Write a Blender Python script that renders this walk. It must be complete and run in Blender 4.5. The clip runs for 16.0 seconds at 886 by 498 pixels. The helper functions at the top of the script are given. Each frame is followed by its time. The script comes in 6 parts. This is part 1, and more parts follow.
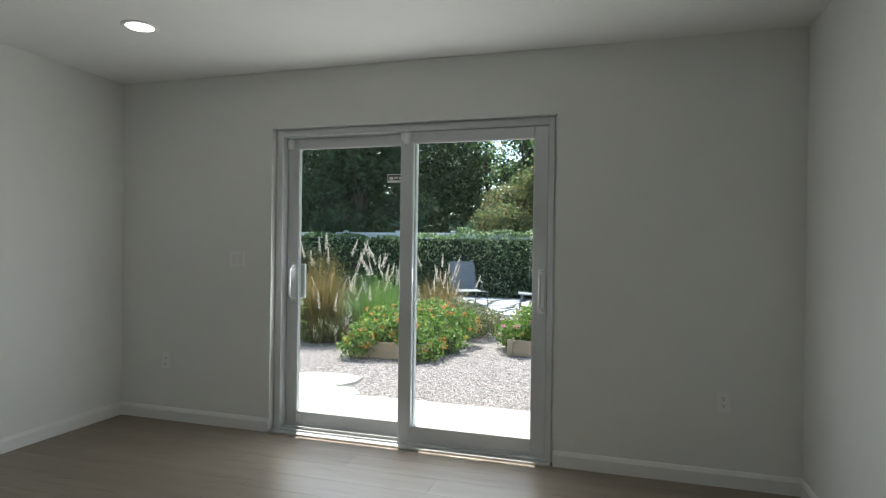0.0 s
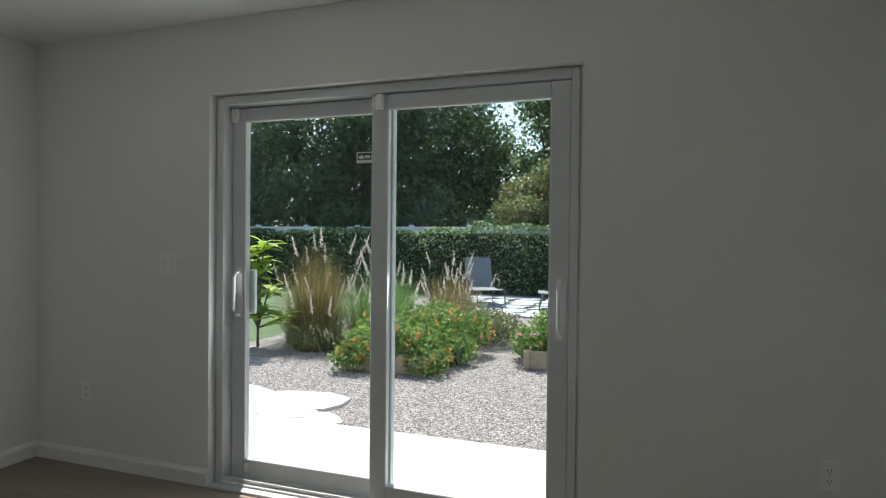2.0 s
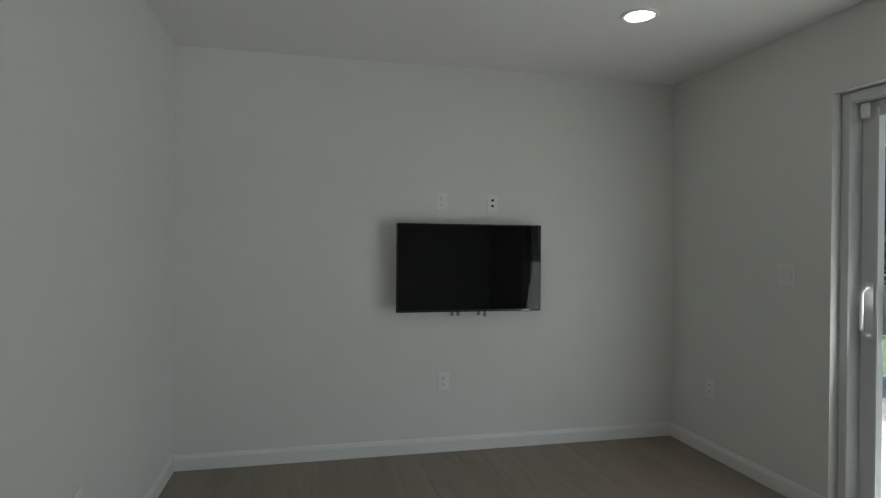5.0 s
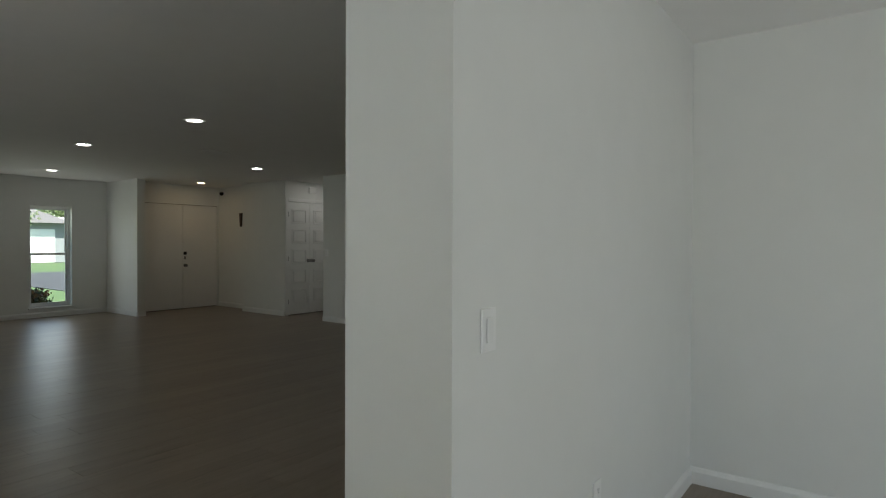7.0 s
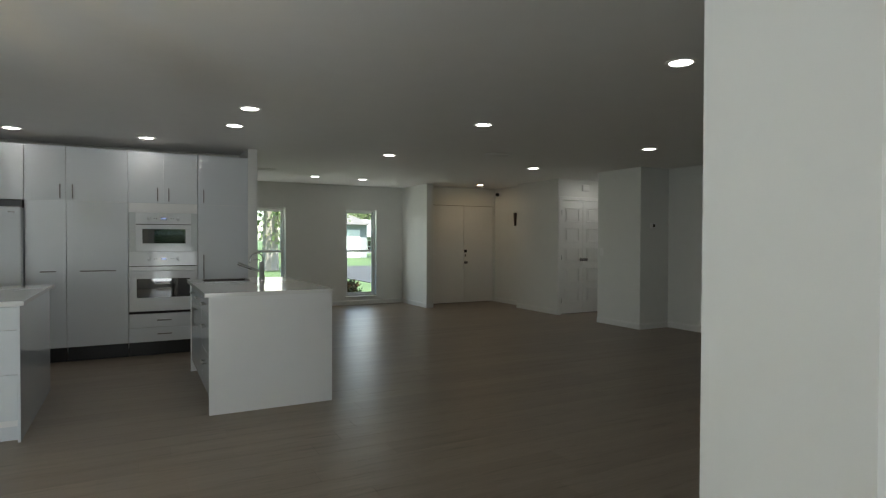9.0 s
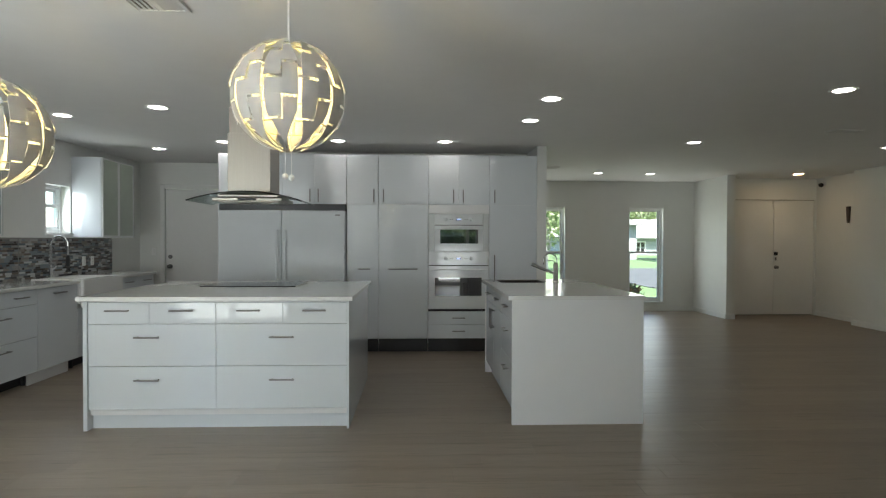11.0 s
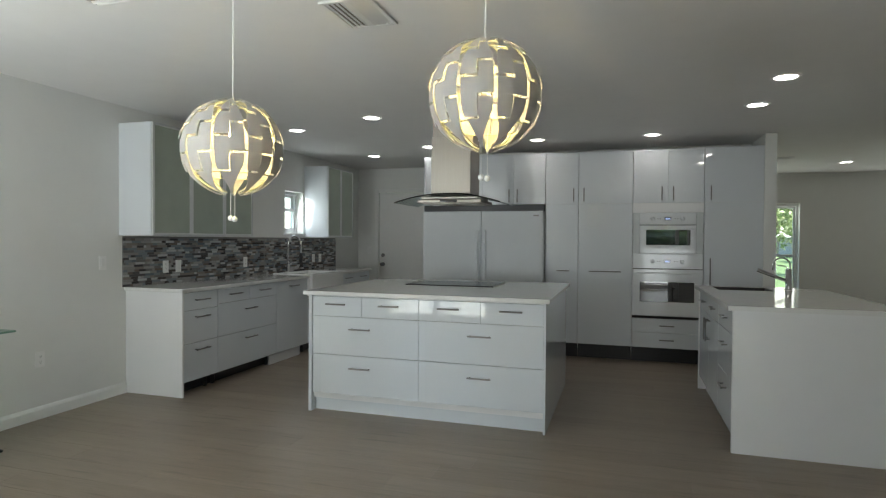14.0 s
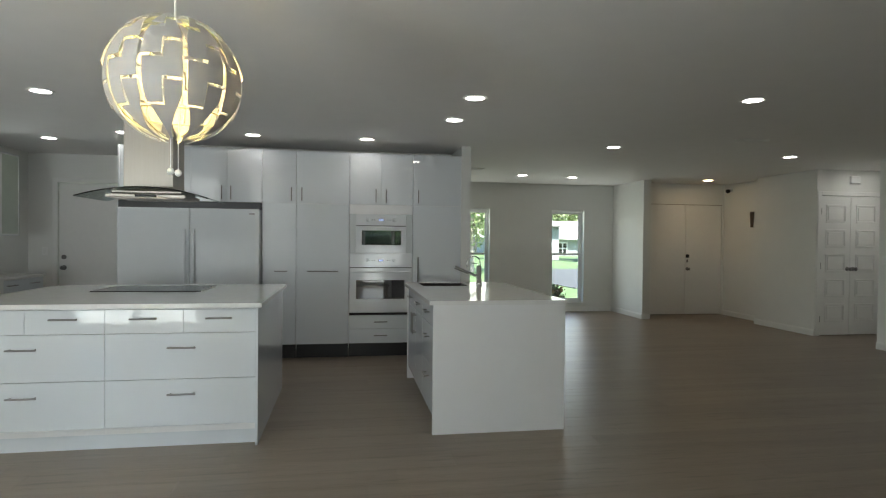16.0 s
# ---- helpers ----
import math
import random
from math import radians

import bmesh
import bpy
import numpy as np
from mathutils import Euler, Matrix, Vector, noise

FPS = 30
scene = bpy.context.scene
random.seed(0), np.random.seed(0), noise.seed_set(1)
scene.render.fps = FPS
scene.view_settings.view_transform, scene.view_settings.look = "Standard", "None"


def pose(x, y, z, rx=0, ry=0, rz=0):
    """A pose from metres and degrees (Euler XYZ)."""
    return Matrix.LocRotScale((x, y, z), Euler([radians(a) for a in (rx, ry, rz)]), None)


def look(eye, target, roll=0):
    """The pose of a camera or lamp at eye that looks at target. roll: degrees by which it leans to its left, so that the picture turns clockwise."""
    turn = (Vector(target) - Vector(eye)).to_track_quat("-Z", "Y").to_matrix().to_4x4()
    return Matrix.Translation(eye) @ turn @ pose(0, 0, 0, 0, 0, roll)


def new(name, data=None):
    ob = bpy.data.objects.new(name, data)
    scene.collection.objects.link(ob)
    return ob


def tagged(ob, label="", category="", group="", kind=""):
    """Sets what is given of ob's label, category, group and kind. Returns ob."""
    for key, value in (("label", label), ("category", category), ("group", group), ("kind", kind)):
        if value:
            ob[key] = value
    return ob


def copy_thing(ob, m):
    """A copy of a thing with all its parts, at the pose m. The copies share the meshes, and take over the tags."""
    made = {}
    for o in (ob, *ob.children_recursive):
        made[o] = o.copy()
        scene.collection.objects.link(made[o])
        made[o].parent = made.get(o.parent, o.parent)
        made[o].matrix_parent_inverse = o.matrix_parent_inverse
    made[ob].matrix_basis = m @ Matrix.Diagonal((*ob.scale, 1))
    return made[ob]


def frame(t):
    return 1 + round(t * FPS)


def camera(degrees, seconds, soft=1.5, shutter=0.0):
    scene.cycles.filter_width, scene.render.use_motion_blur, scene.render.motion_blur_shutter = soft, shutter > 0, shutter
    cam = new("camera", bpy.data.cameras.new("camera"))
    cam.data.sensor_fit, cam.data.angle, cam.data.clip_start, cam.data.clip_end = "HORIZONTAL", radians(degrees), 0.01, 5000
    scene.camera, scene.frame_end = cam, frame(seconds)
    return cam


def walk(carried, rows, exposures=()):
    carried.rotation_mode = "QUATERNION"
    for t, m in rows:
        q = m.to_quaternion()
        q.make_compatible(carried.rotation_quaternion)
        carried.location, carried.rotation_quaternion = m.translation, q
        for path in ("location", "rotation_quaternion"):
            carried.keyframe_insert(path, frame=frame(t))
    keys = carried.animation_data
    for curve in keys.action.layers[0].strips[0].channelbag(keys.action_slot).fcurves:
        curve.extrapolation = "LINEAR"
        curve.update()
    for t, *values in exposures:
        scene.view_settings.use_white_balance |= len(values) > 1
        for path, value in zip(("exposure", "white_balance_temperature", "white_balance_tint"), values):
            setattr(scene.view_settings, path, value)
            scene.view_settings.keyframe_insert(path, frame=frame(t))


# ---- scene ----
cam = camera(75.0, 16.0, soft=1.2)
PATH = [
    (0, (2.225, -3.414, 1.266), (1.648, -1.499, 1.261), 0.8),
    (0.5, (2.068, -3.064, 1.265), (1.513, -1.143, 1.266), 0.7),
    (1, (2.024, -2.771, 1.273), (1.473, -0.849, 1.267), 0.7),
    (1.5, (2.032, -2.561, 1.283), (1.469, -0.642, 1.273), 0.6),
    (2, (2.118, -2.464, 1.305), (1.47, -0.572, 1.277), 0.6),
    (2.5, (2.203, -2.506, 1.341), (1.394, -0.678, 1.297), 0.5),
    (3, (2.264, -2.609, 1.325), (1.222, -0.903, 1.291), 0.4),
    (3.5, (2.279, -2.645, 1.341), (1.003, -1.105, 1.303), 0.2),
    (4, (2.274, -2.594, 1.351), (0.719, -1.336, 1.318), 0.4),
    (4.5, (2.257, -2.545, 1.354), (0.457, -1.676, 1.315), 0.3),
    (5, (2.286, -2.457, 1.303), (0.336, -2.011, 1.293), 0.5),
    (5.2, (2.253, -2.479, 1.304), (0.274, -2.192, 1.29), 0.2),
    (7.3, (2.119, -2.427, 1.338), (0.622, -3.754, 1.312), 0.2),
    (7.5, (2.114, -2.455, 1.34), (0.679, -3.848, 1.312), 0.1),
    (8, (2.131, -2.514, 1.338), (0.831, -4.033, 1.31), 0.2),
    (8.5, (2.14, -2.595, 1.338), (0.996, -4.235, 1.307), 0.1),
    (9, (2.161, -2.694, 1.338), (1.223, -4.46, 1.306), 0.2),
    (9.5, (2.205, -2.837, 1.326), (1.494, -4.706, 1.295), 0.1),
    (10, (2.269, -2.997, 1.329), (1.752, -4.928, 1.296), 0.2),
    (10.2, (2.301, -3.068, 1.324), (1.869, -5.02, 1.29), 0.2),
    (12.3, (2.39, -3.344, 1.326), (2.774, -5.307, 1.296), 0.2),
    (12.5, (2.405, -3.342, 1.336), (2.84, -5.293, 1.301), 0.2),
    (13, (2.401, -3.337, 1.342), (2.948, -5.26, 1.304), 0.3),
    (13.5, (2.382, -3.35, 1.341), (2.974, -5.26, 1.304), 0.4),
    (14, (2.35, -3.374, 1.332), (2.942, -5.284, 1.298), 0.4),
    (14.5, (2.332, -3.41, 1.351), (2.853, -5.34, 1.314), 0.4),
    (15, (2.334, -3.435, 1.353), (2.611, -5.415, 1.317), 0.6),
    (15.5, (2.294, -3.436, 1.36), (2.274, -5.435, 1.326), 0.7),
    (16, (2.281, -3.436, 1.345), (1.948, -5.408, 1.315), 0.6),
]
walk(cam, [(t, look(eye, target, roll)) for t, eye, target, roll in PATH],
     [(0.0, 1.12), (1.5, 0.85), (3.5, 0.66), (4.0, 0.63), (5.0, 0.84), (7.5, 1.52), (8.5, 1.7), (9.0, 1.84), (10.0, 2.4), (12.5, 2.03), (14.5, 2.03), (16.0, 2.27)])

# ---- world, sun, exposure ----
SUN_DIR = Vector((-0.24, 0.50, 0.83)).normalized()
world = bpy.data.worlds.new("world")
scene.world = world
world.use_nodes = True
wn = world.node_tree.nodes
sky = wn.new("ShaderNodeTexSky")
sky.sky_type, sky.sun_disc = "NISHITA", False
sky.sun_elevation, sky.sun_rotation = math.asin(SUN_DIR.z), math.atan2(SUN_DIR.x, SUN_DIR.y)
world.node_tree.links.new(sky.outputs[0], wn["Background"].inputs[0])
wn["Background"].inputs[1].default_value = 0.15
sun = new("sun", bpy.data.lights.new("sun", "SUN"))
sun.data.energy, sun.data.angle, sun.data.color = 5.0, radians(0.5), (1.0, 0.96, 0.9)
sun.matrix_world = look(SUN_DIR * 60, (0, 0, 0))
# lamps added for daylight in the openings: (place, looks towards, width, height, watts, colour)
for at, to, w, h, watts, tint in (((0.93, 0.03, 0.66), (0.93, -2.0, 0.9), 1.7, 0.95, 6.9, (0.91, 0.97, 1.0)),
                                  ((5.2, -2.49, 1.05), (4.85, -3.65, 4.2), 1.7, 1.5, 27.0, (0.90, 0.965, 1.0)),
                                  ((-1.94, -13.99, 1.1), (-1.94, -11.0, 1.5), 0.56, 1.5, 1.5, (0.97, 1.0, 0.94)),
                                  ((-0.06, -13.99, 1.1), (-0.06, -11.0, 1.7), 0.56, 1.5, 1.1, (0.97, 1.0, 0.90)),
                                  ((6.5, -9.94, 1.66), (5.0, -9.94, 1.4), 0.36, 0.44, 0.7, (0.90, 0.965, 1.0))):
    day = new("daylight", bpy.data.lights.new("daylight", "AREA"))
    day.data.shape, day.data.size, day.data.size_y, day.data.energy, day.data.color = "RECTANGLE", w, h, watts, tint
    day.matrix_world = look(at, to)

# ---- materials ----
def mat(name, color, rough=0.5, metal=0.0, vary=0.06, scale=6.0, bump=0.0, bump_scale=120.0, coat=0.0, emit=None, strength=0.0,
        island=0.0, subsurf=0.0, stretch=(1, 1, 1), spec=0.5):
    """A painted or natural surface: two scales of noise in colour, fine bump, gloss."""
    m = bpy.data.materials.new(name)
    m.use_nodes = True
    nt = m.node_tree
    n, ln = nt.nodes, nt.links.new
    b = n["Principled BSDF"]
    b.inputs["Roughness"].default_value, b.inputs["Metallic"].default_value = rough, metal
    b.inputs["Coat Weight"].default_value, b.inputs["Coat Roughness"].default_value = coat, 0.03
    b.inputs["Specular IOR Level"].default_value = spec
    geo = n.new("ShaderNodeNewGeometry")
    vec = n.new("ShaderNodeMapping")
    vec.inputs["Scale"].default_value = stretch
    ln(geo.outputs["Position"], vec.inputs["Vector"])
    big, small = n.new("ShaderNodeTexNoise"), n.new("ShaderNodeTexNoise")
    big.inputs["Scale"].default_value, small.inputs["Scale"].default_value = scale * 0.22, scale * 3.0
    big.inputs["Detail"].default_value, small.inputs["Detail"].default_value = 3.0, 6.0
    ln(vec.outputs[0], big.inputs["Vector"])
    ln(vec.outputs[0], small.inputs["Vector"])
    add = n.new("ShaderNodeMath")
    add.operation = "ADD"
    ln(big.outputs["Fac"], add.inputs[0])
    ln(small.outputs["Fac"], add.inputs[1])
    ramp = n.new("ShaderNodeMapRange")
    ramp.inputs["From Min"].default_value, ramp.inputs["From Max"].default_value = 0.6, 1.4
    ramp.inputs["To Min"].default_value, ramp.inputs["To Max"].default_value = 1 - vary, 1 + vary
    ln(add.outputs[0], ramp.inputs["Value"])
    fac = ramp.outputs[0]
    if island:
        var = n.new("ShaderNodeMapRange")
        var.inputs["To Min"].default_value, var.inputs["To Max"].default_value = 1 - island, 1 + island
        ln(geo.outputs["Random Per Island"], var.inputs["Value"])
        mul = n.new("ShaderNodeMath")
        mul.operation = "MULTIPLY"
        ln(fac, mul.inputs[0])
        ln(var.outputs[0], mul.inputs[1])
        fac = mul.outputs[0]
    mix = n.new("ShaderNodeVectorMath")
    mix.operation = "SCALE"
    mix.inputs[0].default_value = color
    ln(fac, mix.inputs["Scale"])
    ln(mix.outputs[0], b.inputs["Base Color"])
    if bump:
        bn, bt = n.new("ShaderNodeBump"), n.new("ShaderNodeTexNoise")
        bt.inputs["Scale"].default_value, bt.inputs["Detail"].default_value = bump_scale, 3.0
        bn.inputs["Strength"].default_value, bn.inputs["Distance"].default_value = bump, 0.004
        ln(vec.outputs[0], bt.inputs["Vector"])
        ln(bt.outputs["Fac"], bn.inputs["Height"])
        ln(bn.outputs[0], b.inputs["Normal"])
    if subsurf:
        b.inputs["Transmission Weight"].default_value = 0.0
        tr = n.new("ShaderNodeBsdfTranslucent")
        ln(mix.outputs[0], tr.inputs["Color"])
        ms = n.new("ShaderNodeMixShader")
        ms.inputs[0].default_value = subsurf
        ln(b.outputs[0], ms.inputs[1])
        ln(tr.outputs[0], ms.inputs[2])
        ln(ms.outputs[0], n["Material Output"].inputs["Surface"])
    if emit:
        b.inputs["Emission Color"].default_value = (*emit, 1)
        b.inputs["Emission Strength"].default_value = strength
    return m


def pane_mat(name, tint=(0.92, 0.96, 0.94), rough=0.0):
    """Clear window glass: passes light straight on, and mirrors by its Fresnel gloss."""
    m = bpy.data.materials.new(name)
    m.use_nodes = True
    n, ln = m.node_tree.nodes, m.node_tree.links.new
    n.remove(n["Principled BSDF"])
    clear, gloss, fres, ms = (n.new("ShaderNodeBsdfTransparent"), n.new("ShaderNodeBsdfGlossy"), n.new("ShaderNodeLayerWeight"), n.new("ShaderNodeMixShader"))
    power, schlick = n.new("ShaderNodeMath"), n.new("ShaderNodeMath")
    power.operation, schlick.operation = "POWER", "MULTIPLY_ADD"
    power.inputs[1].default_value, schlick.inputs[1].default_value, schlick.inputs[2].default_value = 5.0, 0.96, 0.035
    clear.inputs[0].default_value = (*tint, 1)
    gloss.inputs["Roughness"].default_value = rough
    ln(fres.outputs["Facing"], power.inputs[0])
    ln(power.outputs[0], schlick.inputs[0])
    ln(schlick.outputs[0], ms.inputs[0])
    ln(clear.outputs[0], ms.inputs[1])
    ln(gloss.outputs[0], ms.inputs[2])
    ln(ms.outputs[0], n["Material Output"].inputs["Surface"])
    return m


def choice_mat(name, colors, rough, per_object=False, vary=0.1, coat=0.0, subsurf=0.0, scale=30.0):
    """Pieces that differ one by one: the colour is picked at random from a ramp, with grain on top."""
    m = mat(name, (1, 1, 1), rough, vary=vary, scale=scale, coat=coat, subsurf=subsurf)
    n, ln = m.node_tree.nodes, m.node_tree.links.new
    ramp = n.new("ShaderNodeValToRGB")
    ramp.color_ramp.interpolation = "CONSTANT"
    e = ramp.color_ramp.elements
    while len(e) < len(colors):
        e.new(0.5)
    for i, c in enumerate(colors):
        e[i].position, e[i].color = i / len(colors), (*c, 1)
    src = n.new("ShaderNodeObjectInfo").outputs["Random"] if per_object else n.new("ShaderNodeNewGeometry").outputs["Random Per Island"]
    ln(src, ramp.inputs[0])
    for link in list(m.node_tree.links):
        if link.from_node.type == "VECT_MATH":
            scale_node = link.from_node
    ln(ramp.outputs[0], scale_node.inputs[0])
    return m


M_WALL = mat("wall_paint", (0.79, 0.795, 0.765), 0.6, vary=0.02, scale=2.0, bump=0.05, bump_scale=180)
M_CEIL = mat("ceiling_paint", (0.86, 0.855, 0.835), 0.75, vary=0.02, scale=2.0, bump=0.08, bump_scale=90)
M_TRIM = mat("trim_paint", (0.82, 0.82, 0.8), 0.3, vary=0.02, bump=0.02)
M_GLOSS = mat("gloss_lacquer", (0.70, 0.735, 0.765), 0.5, vary=0.01, scale=1.5, coat=1.0, spec=0.1)
M_GLOSS.node_tree.nodes["Principled BSDF"].inputs["Coat IOR"].default_value = 1.8
M_PANEL = mat("white_melamine", (0.78, 0.78, 0.78), 0.35, vary=0.015, scale=2)
M_QUARTZ = mat("white_quartz", (0.78, 0.775, 0.76), 0.12, vary=0.05, scale=60, coat=0.3)
M_STEEL = mat("brushed_steel", (0.40, 0.38, 0.35), 0.3, 1.0, vary=0.06, scale=40, stretch=(8, 8, 0.4))
M_DUCT = mat("duct_steel", (0.36, 0.33, 0.29), 0.42, 1.0, vary=0.05, scale=40, stretch=(8, 8, 0.4))
M_CHROME = mat("chrome", (0.72, 0.72, 0.72), 0.1, 1.0, vary=0.03)
M_NICKEL = mat("satin_nickel", (0.24, 0.235, 0.23), 0.28, 1.0, vary=0.04)
# near-black paint for the shade inside gaps and slots
M_DARK = mat("dark_gap", (0.02, 0.018, 0.018), 0.7, vary=0.2)
M_BLACKGLASS = mat("black_glass", (0.012, 0.012, 0.013), 0.04, vary=0.05, coat=0.25)
M_OVENGLASS = mat("coated_oven_glass", (0.014, 0.013, 0.012), 0.02, vary=0.05)
M_OVENGLASS.node_tree.nodes["Principled BSDF"].inputs["IOR"].default_value = 2.3
M_SINK = mat("dark_composite", (0.045, 0.04, 0.036), 0.4, vary=0.15, scale=20)
M_COOKTOP = mat("cooktop_glass", (0.012, 0.012, 0.013), 0.16, vary=0.1, spec=0.2)
M_SCREEN = mat("tv_screen", (0.004, 0.004, 0.0045), 0.03, vary=0.1, spec=0.25)
M_BLACKPL = mat("black_plastic", (0.015, 0.015, 0.016), 0.35, vary=0.1, bump=0.05)
M_APPL = mat("white_enamel", (0.72, 0.74, 0.75), 0.16, vary=0.012, scale=3, coat=0.6)
M_FRIDGE = mat("fridge_enamel", (0.66, 0.69, 0.71), 0.45, vary=0.02, scale=3, coat=0.08, bump=0.03, bump_scale=400)
M_FROST = mat("oven_side_trim", (0.58, 0.61, 0.61), 0.18, vary=0.05, scale=2, coat=0.5)
M_FROSTPANE = mat("frosted_pane_glass", (0.33, 0.38, 0.32), 0.3, vary=0.1, scale=2, coat=0.8)
M_ALU = mat("aluminium_frame", (0.66, 0.68, 0.68), 0.35, 0.6, vary=0.03)
M_DOORFRAME = mat("white_aluminium", (0.66, 0.68, 0.69), 0.38, vary=0.025, scale=4, bump=0.02)
M_PLASTIC = mat("white_plastic", (0.86, 0.86, 0.84), 0.35, vary=0.02)
M_GLASS = pane_mat("window_glass")
M_HOODGLASS = pane_mat("hood_glass", (0.62, 0.70, 0.68))
M_TABLEGLASS = pane_mat("table_glass", (0.55, 0.75, 0.66))
M_CERAMIC = mat("white_fireclay", (0.8, 0.8, 0.79), 0.12, vary=0.015, coat=0.6)
M_SHADE = mat("pendant_plastic", (0.54, 0.53, 0.51), 0.5, vary=0.03, subsurf=0.16)
M_SHADE_IN = mat("pendant_frame", (0.75, 0.72, 0.5), 0.5, vary=0.05)
M_BULB = mat("bulb_glow", (1, 0.9, 0.7), 0.4, emit=(1.0, 0.74, 0.30), strength=84.0)
M_CAN = mat("downlight_glow", (1, 1, 1), 0.4, emit=(1.0, 0.96, 0.90), strength=5.2)
M_CANWARM = mat("downlight_glow_warm", (1, 1, 1), 0.4, emit=(1.0, 0.72, 0.40), strength=11.0)
M_HALLFILL = mat("hall_fill_glow", (1, 1, 1), 0.4, emit=(1.0, 0.97, 0.92), strength=13.0)
M_LED = mat("display_digits", (0.1, 0.15, 0.3), 0.4, emit=(0.5, 0.62, 1.0), strength=0.4)
M_GROUT = mat("floor_joint", (0.24, 0.205, 0.17), 0.8, vary=0.08)
M_PALEBARK = mat("pale_bark", (0.30, 0.26, 0.23), 0.9, vary=0.3, scale=8, bump=0.9, bump_scale=25, stretch=(3, 3, 0.6))
M_DRIVE = mat("asphalt", (0.06, 0.06, 0.065), 0.85, vary=0.45, bump=0.3, bump_scale=60)
M_CONC = mat("pale_concrete", (0.68, 0.66, 0.63), 0.8, vary=0.07, scale=5, bump=0.2, bump_scale=70)
M_SLATE = mat("stone_slab", (0.42, 0.43, 0.46), 0.7, vary=0.16, scale=4, bump=0.3, bump_scale=30, island=0.2)
def gravel_mat():
    """Crushed stone: every cell of a Voronoi pattern is a stone of its own shade, with dark gaps between."""
    m = mat("gravel_bed", (0.33, 0.285, 0.28), 0.9, vary=0.12, scale=3)
    n, ln = m.node_tree.nodes, m.node_tree.links.new
    b = n["Principled BSDF"]
    geo, cell = n.new("ShaderNodeNewGeometry"), n.new("ShaderNodeTexVoronoi")
    cell.inputs["Scale"].default_value = 48.0
    ln(geo.outputs["Position"], cell.inputs["Vector"])
    tone, gap, mul = n.new("ShaderNodeMapRange"), n.new("ShaderNodeMapRange"), n.new("ShaderNodeMath")
    sep = n.new("ShaderNodeSeparateColor")
    ln(cell.outputs["Color"], sep.inputs[0])
    ln(sep.outputs[0], tone.inputs["Value"])
    tone.inputs["To Min"].default_value, tone.inputs["To Max"].default_value = 0.45, 1.75
    ln(cell.outputs["Distance"], gap.inputs["Value"])
    gap.inputs["From Min"].default_value, gap.inputs["From Max"].default_value = 0.35, 0.75
    gap.inputs["To Min"].default_value, gap.inputs["To Max"].default_value = 1.0, 0.35
    mul.operation = "MULTIPLY"
    ln(tone.outputs[0], mul.inputs[0])
    ln(gap.outputs[0], mul.inputs[1])
    old = b.inputs["Base Color"].links[0].from_socket
    sc = n.new("ShaderNodeVectorMath")
    sc.operation = "SCALE"
    ln(old, sc.inputs[0])
    ln(mul.outputs[0], sc.inputs["Scale"])
    ln(sc.outputs[0], b.inputs["Base Color"])
    bump = n.new("ShaderNodeBump")
    bump.inputs["Strength"].default_value, bump.inputs["Distance"].default_value, bump.invert = 0.9, 0.012, True
    ln(cell.outputs["Distance"], bump.inputs["Height"])
    ln(bump.outputs[0], b.inputs["Normal"])
    return m


M_GRAVEL = gravel_mat()
M_PEBBLE = choice_mat("pebbles", [(0.45, 0.39, 0.385), (0.24, 0.2, 0.2), (0.58, 0.52, 0.51), (0.14, 0.12, 0.12), (0.45, 0.36, 0.34)], 0.85)
M_LAWN = mat("lawn", (0.085, 0.135, 0.05), 0.9, vary=0.4, scale=10, bump=0.8, bump_scale=90)
M_EARTH = mat("earth", (0.12, 0.09, 0.07), 0.95, vary=0.3, bump=0.6)
M_TIMBER = mat("weathered_timber", (0.36, 0.29, 0.22), 0.75, vary=0.25, scale=9, bump=0.4, bump_scale=40, stretch=(1, 1, 5), island=0.12)
M_BARK = mat("bark", (0.10, 0.08, 0.065), 0.9, vary=0.35, scale=8, bump=0.9, bump_scale=25, stretch=(3, 3, 0.6))
M_SLING = mat("sling_fabric", (0.20, 0.205, 0.215), 0.7, vary=0.06, scale=60, bump=0.3, bump_scale=300)
M_STUCCO = mat("pale_stucco", (0.30, 0.31, 0.32), 0.85, vary=0.04, bump=0.3, bump_scale=60)
M_WHITEROOF = mat("white_roof_tile", (0.62, 0.61, 0.6), 0.8, vary=0.1, scale=10, bump=0.4, bump_scale=20)
M_ROOF = mat("grey_shingle", (0.15, 0.14, 0.14), 0.85, vary=0.25, scale=12, bump=0.6, bump_scale=20)
M_VINYL = mat("white_vinyl", (0.8, 0.8, 0.8), 0.4, vary=0.02)


def leaf_mat(name, colors, subsurf=0.35, rough=0.45):
    return choice_mat(name, colors, rough, vary=0.25, subsurf=subsurf, scale=8)


